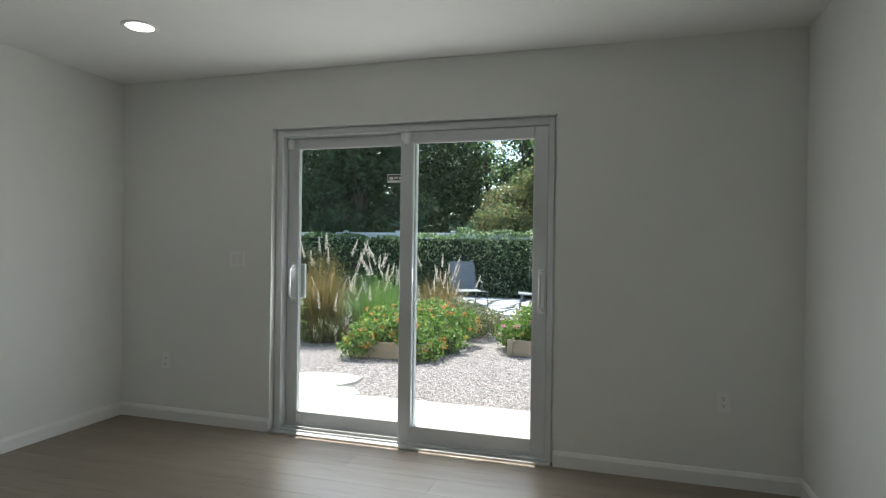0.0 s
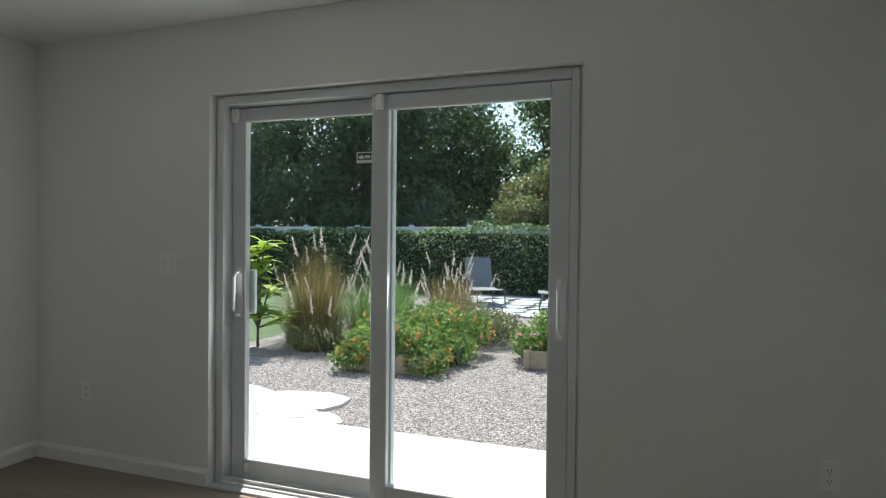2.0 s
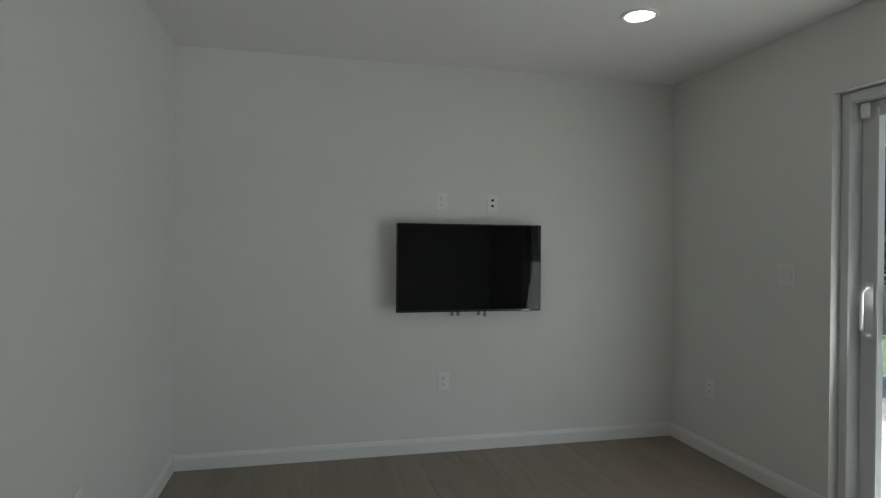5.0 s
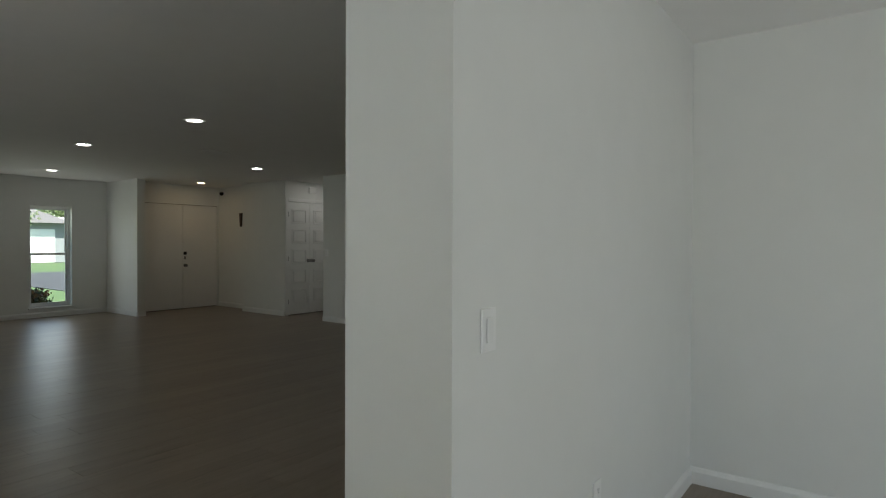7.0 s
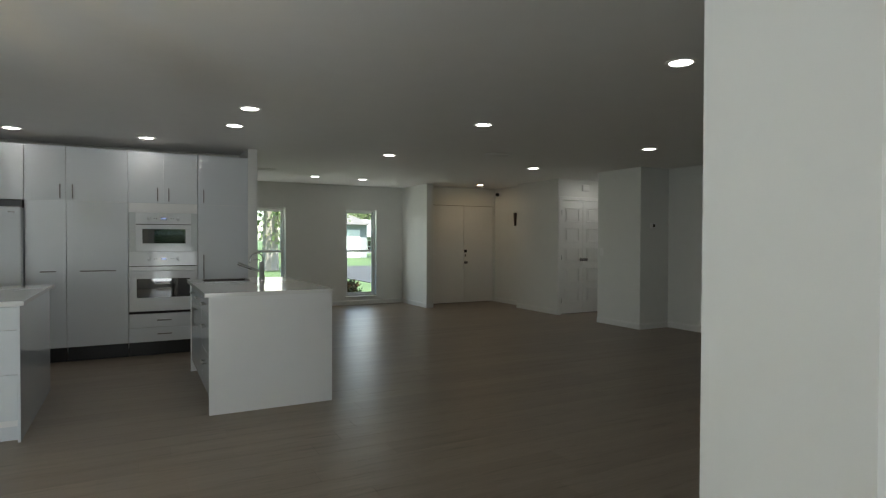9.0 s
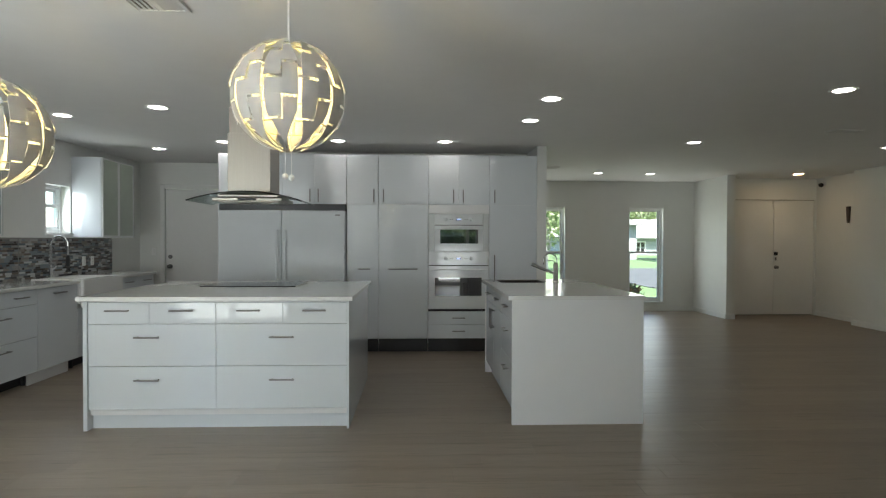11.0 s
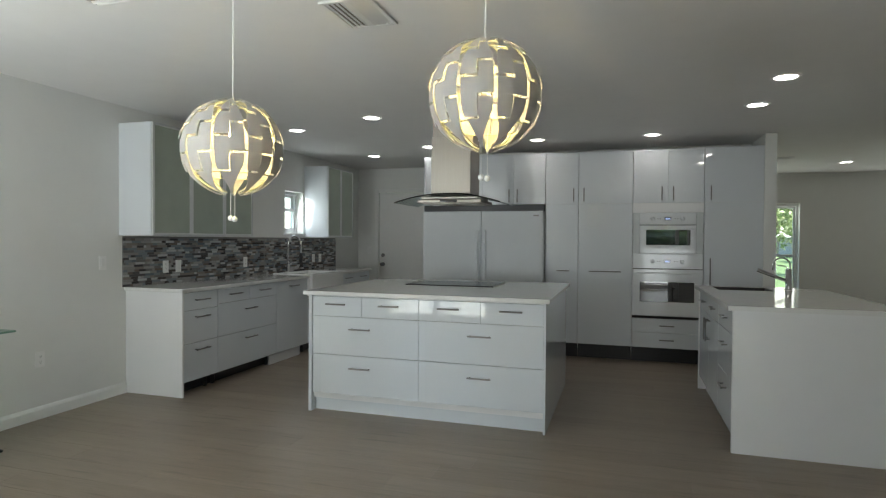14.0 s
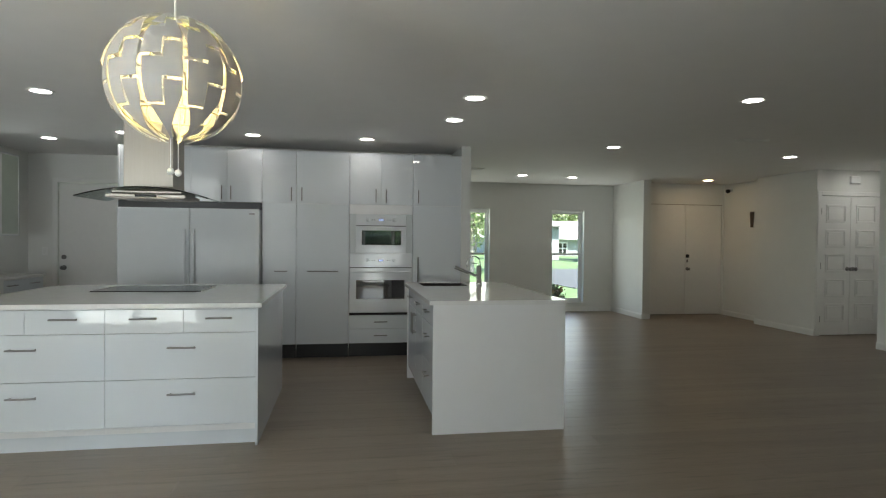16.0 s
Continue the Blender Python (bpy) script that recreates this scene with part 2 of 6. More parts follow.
# the palest hedge green paints in sunlit glints on single leaves
L_HEDGE = leaf_mat("hedge_leaf", [(0.10, 0.18, 0.07), (0.17, 0.26, 0.11), (0.07, 0.13, 0.05), (0.44, 0.52, 0.32)], 0.55)
L_TREE = leaf_mat("tree_leaf", [(0.04, 0.08, 0.035), (0.06, 0.11, 0.045), (0.035, 0.07, 0.03), (0.10, 0.15, 0.065)], 0.42)
L_MID = leaf_mat("midgreen_leaf", [(0.10, 0.17, 0.07), (0.16, 0.24, 0.10), (0.06, 0.12, 0.05), (0.30, 0.38, 0.19)], 0.5)
L_OLIVE = leaf_mat("olive_leaf", [(0.16, 0.20, 0.08), (0.22, 0.24, 0.10), (0.10, 0.15, 0.06), (0.30, 0.25, 0.12)], 0.45)
L_LANTANA = leaf_mat("lantana_leaf", [(0.14, 0.25, 0.05), (0.20, 0.32, 0.07), (0.09, 0.18, 0.04), (0.28, 0.38, 0.11)], 0.5)
L_YELLOW = leaf_mat("bright_leaf", [(0.32, 0.45, 0.06), (0.45, 0.54, 0.08), (0.24, 0.38, 0.06)], 0.6)
L_GRASSG = leaf_mat("green_blade", [(0.12, 0.24, 0.05), (0.18, 0.30, 0.08), (0.09, 0.18, 0.04)], 0.45)
L_GRASSB = leaf_mat("bronze_blade", [(0.24, 0.16, 0.06), (0.14, 0.14, 0.045), (0.11, 0.15, 0.04), (0.22, 0.11, 0.05), (0.45, 0.33, 0.15), (0.16, 0.12, 0.05)], 0.5)
L_PALE = leaf_mat("pale_leaf", [(0.34, 0.40, 0.20), (0.46, 0.48, 0.30), (0.24, 0.31, 0.13), (0.16, 0.22, 0.09)], 0.5)
L_GRASSM = leaf_mat("mixed_blade", [(0.15, 0.21, 0.06), (0.22, 0.15, 0.06), (0.12, 0.19, 0.05), (0.3, 0.2, 0.09), (0.1, 0.14, 0.04)], 0.45)
L_PLUME = leaf_mat("plume", [(0.72, 0.66, 0.58), (0.62, 0.52, 0.46), (0.78, 0.74, 0.66)], 0.5)
L_FLOWER = leaf_mat("orange_blossom", [(0.75, 0.22, 0.05), (0.8, 0.35, 0.12), (0.7, 0.12, 0.08), (0.8, 0.5, 0.1)], 0.4)
L_PINK = leaf_mat("pink_blossom", [(0.72, 0.25, 0.5), (0.75, 0.4, 0.6), (0.7, 0.3, 0.2)], 0.4)
L_PALM = leaf_mat("palm_leaf", [(0.05, 0.10, 0.06), (0.07, 0.13, 0.07)], 0.3)

# ---- building helpers ----
def finish(name, bm, material, smooth=False):
    me = bpy.data.meshes.new(name)
    bm.to_mesh(me)
    bm.free()
    me.materials.append(material)
    if smooth:
        me.shade_smooth()
    return me


def thing(name, at, label, category, group=""):
    ob = new(name)
    ob.location = at
    ob.empty_display_size = 0.1
    return tagged(ob, label, category, group)


def root_at(ob):
    while ob.parent:
        ob = ob.parent
    return ob.location


def part(name, bm, material, parent, label="", smooth=False, kind=""):
    """One mesh, modelled in world places, linked under a thing or a part."""
    bmesh.ops.translate(bm, verts=bm.verts, vec=-Vector(root_at(parent)))
    ob = new(name, finish(name, bm, material, smooth))
    ob.parent = parent
    return tagged(ob, label, kind=kind)


def solid(name, bm, material, label="", category="", kind="structure", smooth=False):
    return tagged(new(name, finish(name, bm, material, smooth)), label, category, kind=kind)


def bx(bm, x0, y0, z0, x1, y1, z1, bev=0.0, seg=1):
    x0, x1, y0, y1, z0, z1 = min(x0, x1), max(x0, x1), min(y0, y1), max(y0, y1), min(z0, z1), max(z0, z1)
    vs = [bm.verts.new((x, y, z)) for x in (x0, x1) for y in (y0, y1) for z in (z0, z1)]
    fs = [bm.faces.new([vs[i] for i in q]) for q in ((0, 1, 3, 2), (4, 6, 7, 5), (0, 4, 5, 1), (2, 3, 7, 6), (0, 2, 6, 4), (1, 5, 7, 3))]
    if bev:
        bmesh.ops.bevel(bm, geom=list({e for f in fs for e in f.edges}), offset=bev, segments=seg, affect="EDGES", profile=0.5)
    return bm


def box(*a, **k):
    return bx(bmesh.new(), *a, **k)


def tube(bm, pts, r, n=8, taper=1.0):
    """A round bar along a line of points."""
    pts = [Vector(p) for p in pts]
    rings = []
    for i, p in enumerate(pts):
        d = (pts[min(i + 1, len(pts) - 1)] - pts[max(i - 1, 0)]).normalized()
        a = d.orthogonal().normalized() if abs(d.z) > 0.95 else d.cross(Vector((0, 0, 1))).normalized()
        b = d.cross(a)
        rr = r * (1 + (taper - 1) * i / max(1, len(pts) - 1))
        rings.append([bm.verts.new(p + (a * math.cos(k * math.tau / n) + b * math.sin(k * math.tau / n)) * rr) for k in range(n)])
    for u, v in zip(rings, rings[1:]):
        for k in range(n):
            bm.faces.new((u[k], u[(k + 1) % n], v[(k + 1) % n], v[k]))
    bm.faces.new(rings[0][::-1])
    bm.faces.new(rings[-1])
    return bm


def lathe(bm, at, profile, n=24, axis="z"):
    """Turns (radius, height) pairs about an axis through a place."""
    rings = []
    for r, h in profile:
        ring = []
        for k in range(n):
            c, s = r * math.cos(k * math.tau / n), r * math.sin(k * math.tau / n)
            off = {"z": (c, s, h), "y": (c, h, s), "x": (h, c, s)}[axis]
            ring.append(bm.verts.new(Vector(at) + Vector(off)))
        rings.append(ring)
    for u, v in zip(rings, rings[1:]):
        for k in range(n):
            bm.faces.new((u[k], u[(k + 1) % n], v[(k + 1) % n], v[k]))
    bm.faces.new(rings[0])
    bm.faces.new(rings[-1])
    bmesh.ops.recalc_face_normals(bm, faces=bm.faces)
    return bm


def fbox(bm, face, u0, u1, z0, z1, d0, d1, bev=0.0):
    """A box on an upright face (axis, place, outward sign): u runs along the face, d outward."""
    axis, at, sg = face
    if axis == "y":
        return bx(bm, u0, at + sg * d0, z0, u1, at + sg * d1, z1, bev)
    return bx(bm, at + sg * d0, u0, z0, at + sg * d1, u1, z1, bev)


def fpt(face, u, z, d):
    axis, at, sg = face
    return (u, at + sg * d, z) if axis == "y" else (at + sg * d, u, z)


def handle(face, u, z, length, upright, parent, r=0.006):
    bm = bmesh.new()
    h = length / 2
    ends = [(u, z - h), (u, z + h)] if upright else [(u - h, z), (u + h, z)]
    inner = [(u, z - h * 0.82), (u, z + h * 0.82)] if upright else [(u - h * 0.82, z), (u + h * 0.82, z)]
    tube(bm, [fpt(face, *e, 0.032) for e in ends], r, 10)
    for e in inner:
        tube(bm, [fpt(face, *e, 0.0), fpt(face, *e, 0.032)], r * 0.8, 8)
    return part("handle", bm, M_NICKEL, parent, "satin metal bar handle", smooth=False)


def front(face, u0, u1, z0, z1, parent, name="drawer_front", material=None, hnd=None, gap=0.0018, side=0.0009):
    """A lacquered front 18 mm thick. hnd: (u, z, length, upright)."""
    p = part(name, fbox(bmesh.new(), face, min(u0, u1) + side, max(u0, u1) - side, z0 + gap, z1 - gap, -0.018, 0.0, 0.0012), material or M_GLOSS, parent)
    if hnd:
        handle(face, *hnd, p)
    return p


def body(face, u0, u1, z0, z1, depth, parent, material=None):
    return part("carcass", fbox(bmesh.new(), face, min(u0, u1) + 0.001, max(u0, u1) - 0.001, z0, z1, -depth, -0.021), material or M_PANEL, parent)

# ---- the house: walls, ceiling, floor slab ----
CEIL = 2.44


def wall(name, x0, y0, x1, y1, holes=(), top=CEIL):
    """An upright wall; holes along its longer side: (from, to, bottom, top)."""
    bm = bmesh.new()
    along_x = abs(x1 - x0) > abs(y1 - y0)
    a, b = (min(x0, x1), max(x0, x1)) if along_x else (min(y0, y1), max(y0, y1))

    def seg(u0, u1, z0, z1):
        if u1 - u0 > 1e-4 and z1 - z0 > 1e-4:
            if along_x:
                bx(bm, u0, y0, z0, u1, y1, z1)
            else:
                bx(bm, x0, u0, z0, x1, u1, z1)
    for u0, u1, z0, z1 in sorted(holes):
        seg(a, u0, 0, top)
        seg(u0, u1, 0, z0)
        seg(u0, u1, z1, top)
        a = u1
    seg(a, b, 0, top)
    bmesh.ops.remove_doubles(bm, verts=bm.verts, dist=1e-5)
    return solid(name, bm, M_WALL)


DW, DH = 1.866, 2.045            # garden door opening
wall("wall_garden", -1.43, 0.0, 3.33, 0.2, [(-0.022, DW + 0.016, 0.0, DH + 0.012)])
wall("wall_tv", -1.43, -3.226, -1.28, 0.0)
wall("wall_divide", -5.25, -3.587, 1.012, -3.226)
wall("wall_room_east", 3.165, -2.3, 3.33, 0.0)
wall("wall_dining", 3.165, -2.5, 6.6, -2.3, [(4.258, 6.136, 0.0, 2.042)])
wall("wall_east", 6.4, -12.0, 6.6, -2.5, [(-10.16, -9.72, 1.39, 1.93)])
wall("wall_kitchen_back", 0.96, -12.0, 6.4, -11.84, [(5.2, 6.045, 0.0, 2.06)])
wall("wall_tall_back", 0.956, -10.80, 4.66, -10.665)
wall("wall_partition", 0.846, -14.0, 0.956, -10.03)
wall("wall_front", -3.0, -14.2, 0.956, -14.0, [(-2.267, -1.61, 0.17, 1.95), (-0.39, 0.27, 0.17, 1.95)])
wall("wall_entry_east", -3.0, -14.0, -2.86, -12.83)
wall("wall_entry", -4.9, -13.5, -3.0, -13.3, [(-4.71, -3.2, 0.0, 2.06)])
wall("wall_entry_west", -4.9, -13.3, -4.75, -12.1)
wall("wall_hall_corner", -4.75, -12.1, -4.5, -11.0)
wall("wall_hall_south", -6.25, -11.0, -4.5, -10.85, [(-5.591, -4.568, 0.0, 2.06)])
wall("wall_hall_end", -6.25, -10.85, -6.1, -9.84)
wall("wall_hall_block", -6.25, -9.84, -4.5, -8.94)
wall("wall_west", -5.25, -8.94, -5.1, -3.587)
wall("wall_closet_back", -6.25, -11.9, -4.75, -11.8)
PLAN = ((-6.25, -14.2, 6.6, -3.226), (-1.43, -3.226, 6.6, -2.3), (-1.43, -2.3, 3.33, 0.2))
for nm, lo, hi, mm in (("ceiling", CEIL, CEIL + 0.12, M_CEIL), ("floor_slab", -0.14, -0.002, M_GROUT)):
    slab = bmesh.new()
    for q in PLAN:
        bx(slab, q[0], q[1], lo, q[2], q[3], hi)
    solid(nm, slab, mm)
# unseen eaves, the garden pair deep enough to keep sun out, and flat roof edge
solid("roof_eave_garden", box(-2.4, 0.2, CEIL - 0.06, 3.33, 1.40, CEIL + 0.14, bev=0.02), M_TRIM)
solid("roof_eave_dining", box(3.33, -2.3, CEIL - 0.06, 8.0, -1.10, CEIL + 0.14, bev=0.02), M_TRIM)
solid("roof_eave_front", box(-6.4, -15.0, CEIL + 0.0, 2.4, -14.2, CEIL + 0.16, bev=0.02), M_TRIM)


def baseboard(x0, y0, x1, y1, nx, ny):
    """A moulded skirting board along a wall, thick towards (nx, ny)."""
    bm = bmesh.new()
    prof = [(0, 0), (0.014, 0), (0.014, 0.068), (0.011, 0.076), (0.007, 0.086), (0.002, 0.092), (0, 0.092)]
    ends = [[bm.verts.new((x + nx * d, y + ny * d, h)) for d, h in prof] for x, y in ((x0, y0), (x1, y1))]
    for i in range(len(prof)):
        j = (i + 1) % len(prof)
        bm.faces.new((ends[0][i], ends[0][j], ends[1][j], ends[1][i]))
    bm.faces.new(ends[0])
    bm.faces.new(ends[1][::-1])
    bmesh.ops.recalc_face_normals(bm, faces=bm.faces)
    solid("baseboard", bm, M_TRIM)


for run in ((-1.28, 0, -0.022, 0, 0, -1), (DW + 0.016, 0, 3.165, 0, 0, -1), (-1.28, -3.226, -1.28, 0, 1, 0), (-1.28, -3.226, 1.012, -3.226, 0, 1),
            (3.165, -2.3, 3.165, 0, -1, 0), (1.012, -3.587, 1.012, -3.226, 1, 0), (-5.1, -3.587, 1.012, -3.587, 0, -1), (3.165, -2.5, 4.28, -2.5, 0, -1),
            (6.4, -7.28, 6.4, -2.5, -1, 0), (5.1, -11.84, 4.66, -11.84, 0, 1), (-2.86, -14.0, 0.846, -14.0, 0, 1), (-2.86, -14.0, -2.86, -12.83, 1, 0),
            (-3.0, -12.83, -2.86, -12.83, 0, 1), (-3.0, -13.3, -3.0, -12.83, -1, 0), (-4.75, -13.3, -4.75, -12.1, 1, 0),
            (-4.5, -12.1, -4.5, -10.85, 1, 0), (-4.5, -9.84, -4.5, -8.94, 1, 0), (-5.1, -8.94, -4.5, -8.94, 0, 1), (-5.1, -8.94, -5.1, -3.587, 1, 0),
            (-6.1, -9.84, -4.5, -9.84, 0, -1), (0.846, -14.0, 0.846, -10.03, -1, 0), (0.846, -10.03, 0.956, -10.03, 0, 1)):
    baseboard(*run)


# ---- doors and windows ----
def sliding_door(name, x0, x1, y, top, label, with_locks):
    """A two-panel sliding glass door in a white aluminium frame; y is its inner side."""
    d = thing(name, (x0, y, 0), label, "sliding door")
    d["kind"] = "structure"
    for q in ((x0 - 0.021, x0, x0, x0 + 0.035), (x1, x1 + 0.015, x1 - 0.035, x1)):
        jb = bmesh.new()
        bx(jb, q[0], y + 0.01, 0.0, q[1], y + 0.13, top + 0.01, 0.003)
        bx(jb, q[2], y, 0.0, q[3], y + 0.12, top, 0.003)
        part("jamb", jb, M_DOORFRAME, d)
    hd = bmesh.new()
    bx(hd, x0, y + 0.01, top, x1, y + 0.13, top + 0.011, 0.003)
    bx(hd, x0 + 0.035, y, top - 0.04, x1 - 0.035, y + 0.12, top, 0.003)
    part("head", hd, M_DOORFRAME, d)
    track = part("sill_track", box(x0 + 0.035, y - 0.01, 0.0, x1 - 0.035, y + 0.12, 0.022, bev=0.003), M_DOORFRAME, d)
    for q in (0.012, 0.068):
        part("rail", box(x0 + 0.035, y + q, 0.022, x1 - 0.035, y + q + 0.006, 0.04), M_DOORFRAME, track)
    mid = (x0 + x1) / 2
    for a, b, yy in ((x0 + 0.036, mid + 0.045, y + 0.07), (mid - 0.045, x1 - 0.036, y + 0.014)):
        st = bmesh.new()
        bx(st, a, yy, 0.03, a + 0.085, yy + 0.042, top - 0.045, 0.004)
        bx(st, b - 0.085, yy, 0.03, b, yy + 0.042, top - 0.045, 0.004)
        bx(st, a + 0.085, yy, 0.03, b - 0.085, yy + 0.042, 0.125, 0.004)
        bx(st, a + 0.085, yy, top - 0.115, b - 0.085, yy + 0.042, top - 0.045, 0.004)
        leaf = part("door_panel", st, M_DOORFRAME, d)
        g = part("pane", box(a + 0.083, yy + 0.032, 0.122, b - 0.083, yy + 0.038, top - 0.112), M_GLASS, leaf)
        g.visible_shadow = False
        bead = bmesh.new()
        for s in (0, 1):
            xx = (a + 0.085, b - 0.085)[s]
            bx(bead, xx - 0.004, yy - 0.003, 0.121, xx + 0.004, yy + 0.0, top - 0.111)
        bx(bead, a + 0.085, yy - 0.003, top - 0.119, b - 0.085, yy, top - 0.111)
        part("glazing_bead", bead, M_VINYL, leaf)
        if with_locks:
            hx = a + 0.045 if yy > y + 0.05 else b - 0.04
            hb = bmesh.new()
            tube(hb, [(hx + 0.012, yy, 1.13), (hx + 0.012, yy - 0.035, 1.125), (hx, yy - 0.042, 1.10), (hx, yy - 0.042, 0.93), (hx + 0.012, yy - 0.035, 0.905), (hx + 0.012, yy, 0.90)], 0.009, 8)
            bx(hb, hx - 0.014, yy - 0.008, 0.88, hx + 0.03, yy, 1.15, 0.003)
            part("pull_handle", hb, M_VINYL, leaf, "white moulded pull handle")
            ob = bmesh.new()
            bx(ob, hx + 0.012, yy + 0.043, 0.90, hx + 0.068, yy + 0.07, 1.14, 0.006)
            bx(ob, hx + 0.035, yy + 0.07, 0.95, hx + 0.05, yy + 0.076, 1.10)
            part("outer_handle", ob, M_VINYL, leaf)
            sb = bmesh.new()
            sx = a + 0.03 if yy > y + 0.05 else a + 0.045
            bx(sb, sx - 0.022, yy - 0.026, 1.925, sx + 0.022, yy, 2.0, 0.008)
            bx(sb, sx - 0.04, yy - 0.012, 1.95, sx - 0.024, yy, 1.995, 0.003)
            part("alarm_sensor", sb, M_PLASTIC, leaf, "cream plastic contact sensor")
            if yy > y + 0.05:
                part("child_lock", box(a + 0.09, yy - 0.012, 0.06, a + 0.12, yy, 0.105, bev=0.003), M_PLASTIC, leaf)
                sk = bmesh.new()
                bx(sk, b - 0.215, yy + 0.0305, 1.69, b - 0.09, yy + 0.0315, 1.705)
                bx(sk, b - 0.215, yy + 0.0305, 1.74, b - 0.09, yy + 0.0315, 1.745)
                bx(sk, b - 0.215, yy + 0.0305, 1.705, b - 0.21, yy + 0.0315, 1.74)
                for k in range(3):
                    bx(sk, b - 0.202 + 0.034 * k, yy + 0.0305, 1.710 + 0.004 * (k % 2), b - 0.176 + 0.034 * k, yy + 0.0315, 1.728)
                part("sticker", sk, M_PLASTIC, leaf, "small clear printed glass sticker")
    return d


sliding_door("door_garden", 0.0, DW, 0.04, DH, "white aluminium sliding glass door to the garden", True)
sliding_door("door_dining", 4.28, 6.12, -2.46, 2.03, "white aluminium sliding glass door beside the dining area", False)
# metal threshold strip at the garden door
solid("trim_threshold", box(-0.02, -0.02, -0.004, DW, 0.028, 0.012, bev=0.003), M_ALU)


def sash_window(name, axis, at, sg, u0, u1, z0, z1, deep=0.2, blind=True):
    """A single-hung window; its inner side lies at `at`, the wall behind it is `deep` thick, sg points indoors."""
    f = (axis, at, sg)
    w = thing(name, fpt(f, (u0 + u1) / 2, z0, -0.1), "white single-hung window with a clear pane in each sash", "window")
    w["kind"] = "structure"
    fr = bmesh.new()
    for a, b, c, d in ((u0, u0 + 0.035, z0, z1), (u1 - 0.035, u1, z0, z1), (u0 + 0.035, u1 - 0.035, z0, z0 + 0.04), (u0 + 0.035, u1 - 0.035, z1 - 0.035, z1)):
        fbox(fr, f, a, b, c, d, -0.17, -0.10, 0.003)
    part("window_frame", fr, M_VINYL, w)
    zm = (z0 + z1) / 2 + 0.04
    for lo, hi, dd in ((z0 + 0.04, zm + 0.02, -0.125), (zm - 0.02, z1 - 0.035, -0.155)):
        s = bmesh.new()
        for a, b, c, d in ((u0 + 0.036, u0 + 0.062, lo, hi), (u1 - 0.062, u1 - 0.036, lo, hi), (u0 + 0.062, u1 - 0.062, lo, lo + 0.035), (u0 + 0.062, u1 - 0.062, hi - 0.035, hi)):
            fbox(s, f, a, b, c, d, dd - 0.012, dd + 0.012, 0.002)
        sash = part("sash", s, M_VINYL, w)
        g = part("pane", fbox(bmesh.new(), f, u0 + 0.06, u1 - 0.06, lo + 0.033, hi - 0.033, dd - 0.003, dd + 0.003), M_GLASS, sash)
        g.visible_shadow = False
    part("window_sill", fbox(bmesh.new(), f, u0 - 0.02, u1 + 0.02, z0 - 0.022, z0 + 0.002, -0.1, 0.025, 0.004), M_TRIM, w)
    if blind:
        part("blind_headrail", fbox(bmesh.new(), f, u0 + 0.01, u1 - 0.01, z1 - 0.045, z1 - 0.004, -0.07, -0.02, 0.006), M_PLASTIC, w, "raised white blind in its headrail")


sash_window("window_1", "y", -14.0, 1, -2.267, -1.61, 0.17, 1.95)
sash_window("window_2", "y", -14.0, 1, -0.39, 0.27, 0.17, 1.95)
sash_window("window_3", "x", 6.4, -1, -10.16, -9.72, 1.39, 1.93, blind=False)


def knob(face, u, z, parent, r=0.027):
    bm = bmesh.new()
    lathe(bm, fpt(face, u, z, 0), [(0.032, 0.0), (0.032, face[2] * 0.006), (0.012, face[2] * 0.01), (0.011, face[2] * 0.035), (r, face[2] * 0.045), (r, face[2] * 0.062), (0.008, face[2] * 0.07)], 16, face[0])
    return part("knob", bm, M_NICKEL, parent, "satin nickel door knob", smooth=True)


def casing(face, u0, u1, top, parent):
    bm = bmesh.new()
    w = 0.06
    fbox(bm, face, u0 - w, u0, 0, top + w, 0.0, 0.016, 0.004)
    fbox(bm, face, u1, u1 + w, 0, top + w, 0.0, 0.016, 0.004)
    fbox(bm, face, u0, u1, top, top + w, 0.0, 0.016, 0.004)
    part("casing", bm, M_TRIM, parent)


# plain back door with deadbolt
KD = ("y", -11.85, 1)
d = thing("door_kitchen", (5.62, -11.86, 0), "closed plain white back door with knob and deadbolt", "door")
d["kind"] = "structure"
leaf = part("door_leaf", box(5.208, -11.9, 0.01, 6.037, -11.856, 2.052, bev=0.003), M_TRIM, d)
knob(("y", -11.856, 1), 5.975, 0.93, leaf)
bm = lathe(bmesh.new(), (5.975, -11.856, 1.07), [(0.03, 0), (0.03, 0.012), (0.022, 0.02), (0.006, 0.022)], 16, "y")
part("deadbolt", bm, M_NICKEL, leaf, smooth=True)
casing(("y", -11.84, 1), 5.2, 6.045, 2.06, d)

# double entry door
d = thing("door_entry", (-3.95, -13.35, 0), "closed plain white double entry door with keypad lock", "door")
d["kind"] = "structure"
for a, b, hx in ((-4.705, -3.977, 0), (-3.973, -3.205, 1)):
    leaf = part("door_leaf", box(a, -13.36, 0.012, b, -13.315, 2.052, bev=0.003), M_TRIM, d)
    if not hx:
        part("keypad", box(-4.045, -13.315, 1.07, -3.985, -13.285, 1.13, bev=0.006), M_BLACKPL, leaf, "black keypad lock")
        part("latch_plate", box(-4.03, -13.315, 0.98, -4.0, -13.3, 1.035, bev=0.004), M_NICKEL, leaf)
        knob(("y", -13.315, 1), -4.02, 0.86, leaf)
bm = bmesh.new()
tube(bm, [(-3.95, -13.315, 2.03), (-3.95, -13.3, 1.99), (-3.945, -13.3, 1.955)], 0.006, 6)
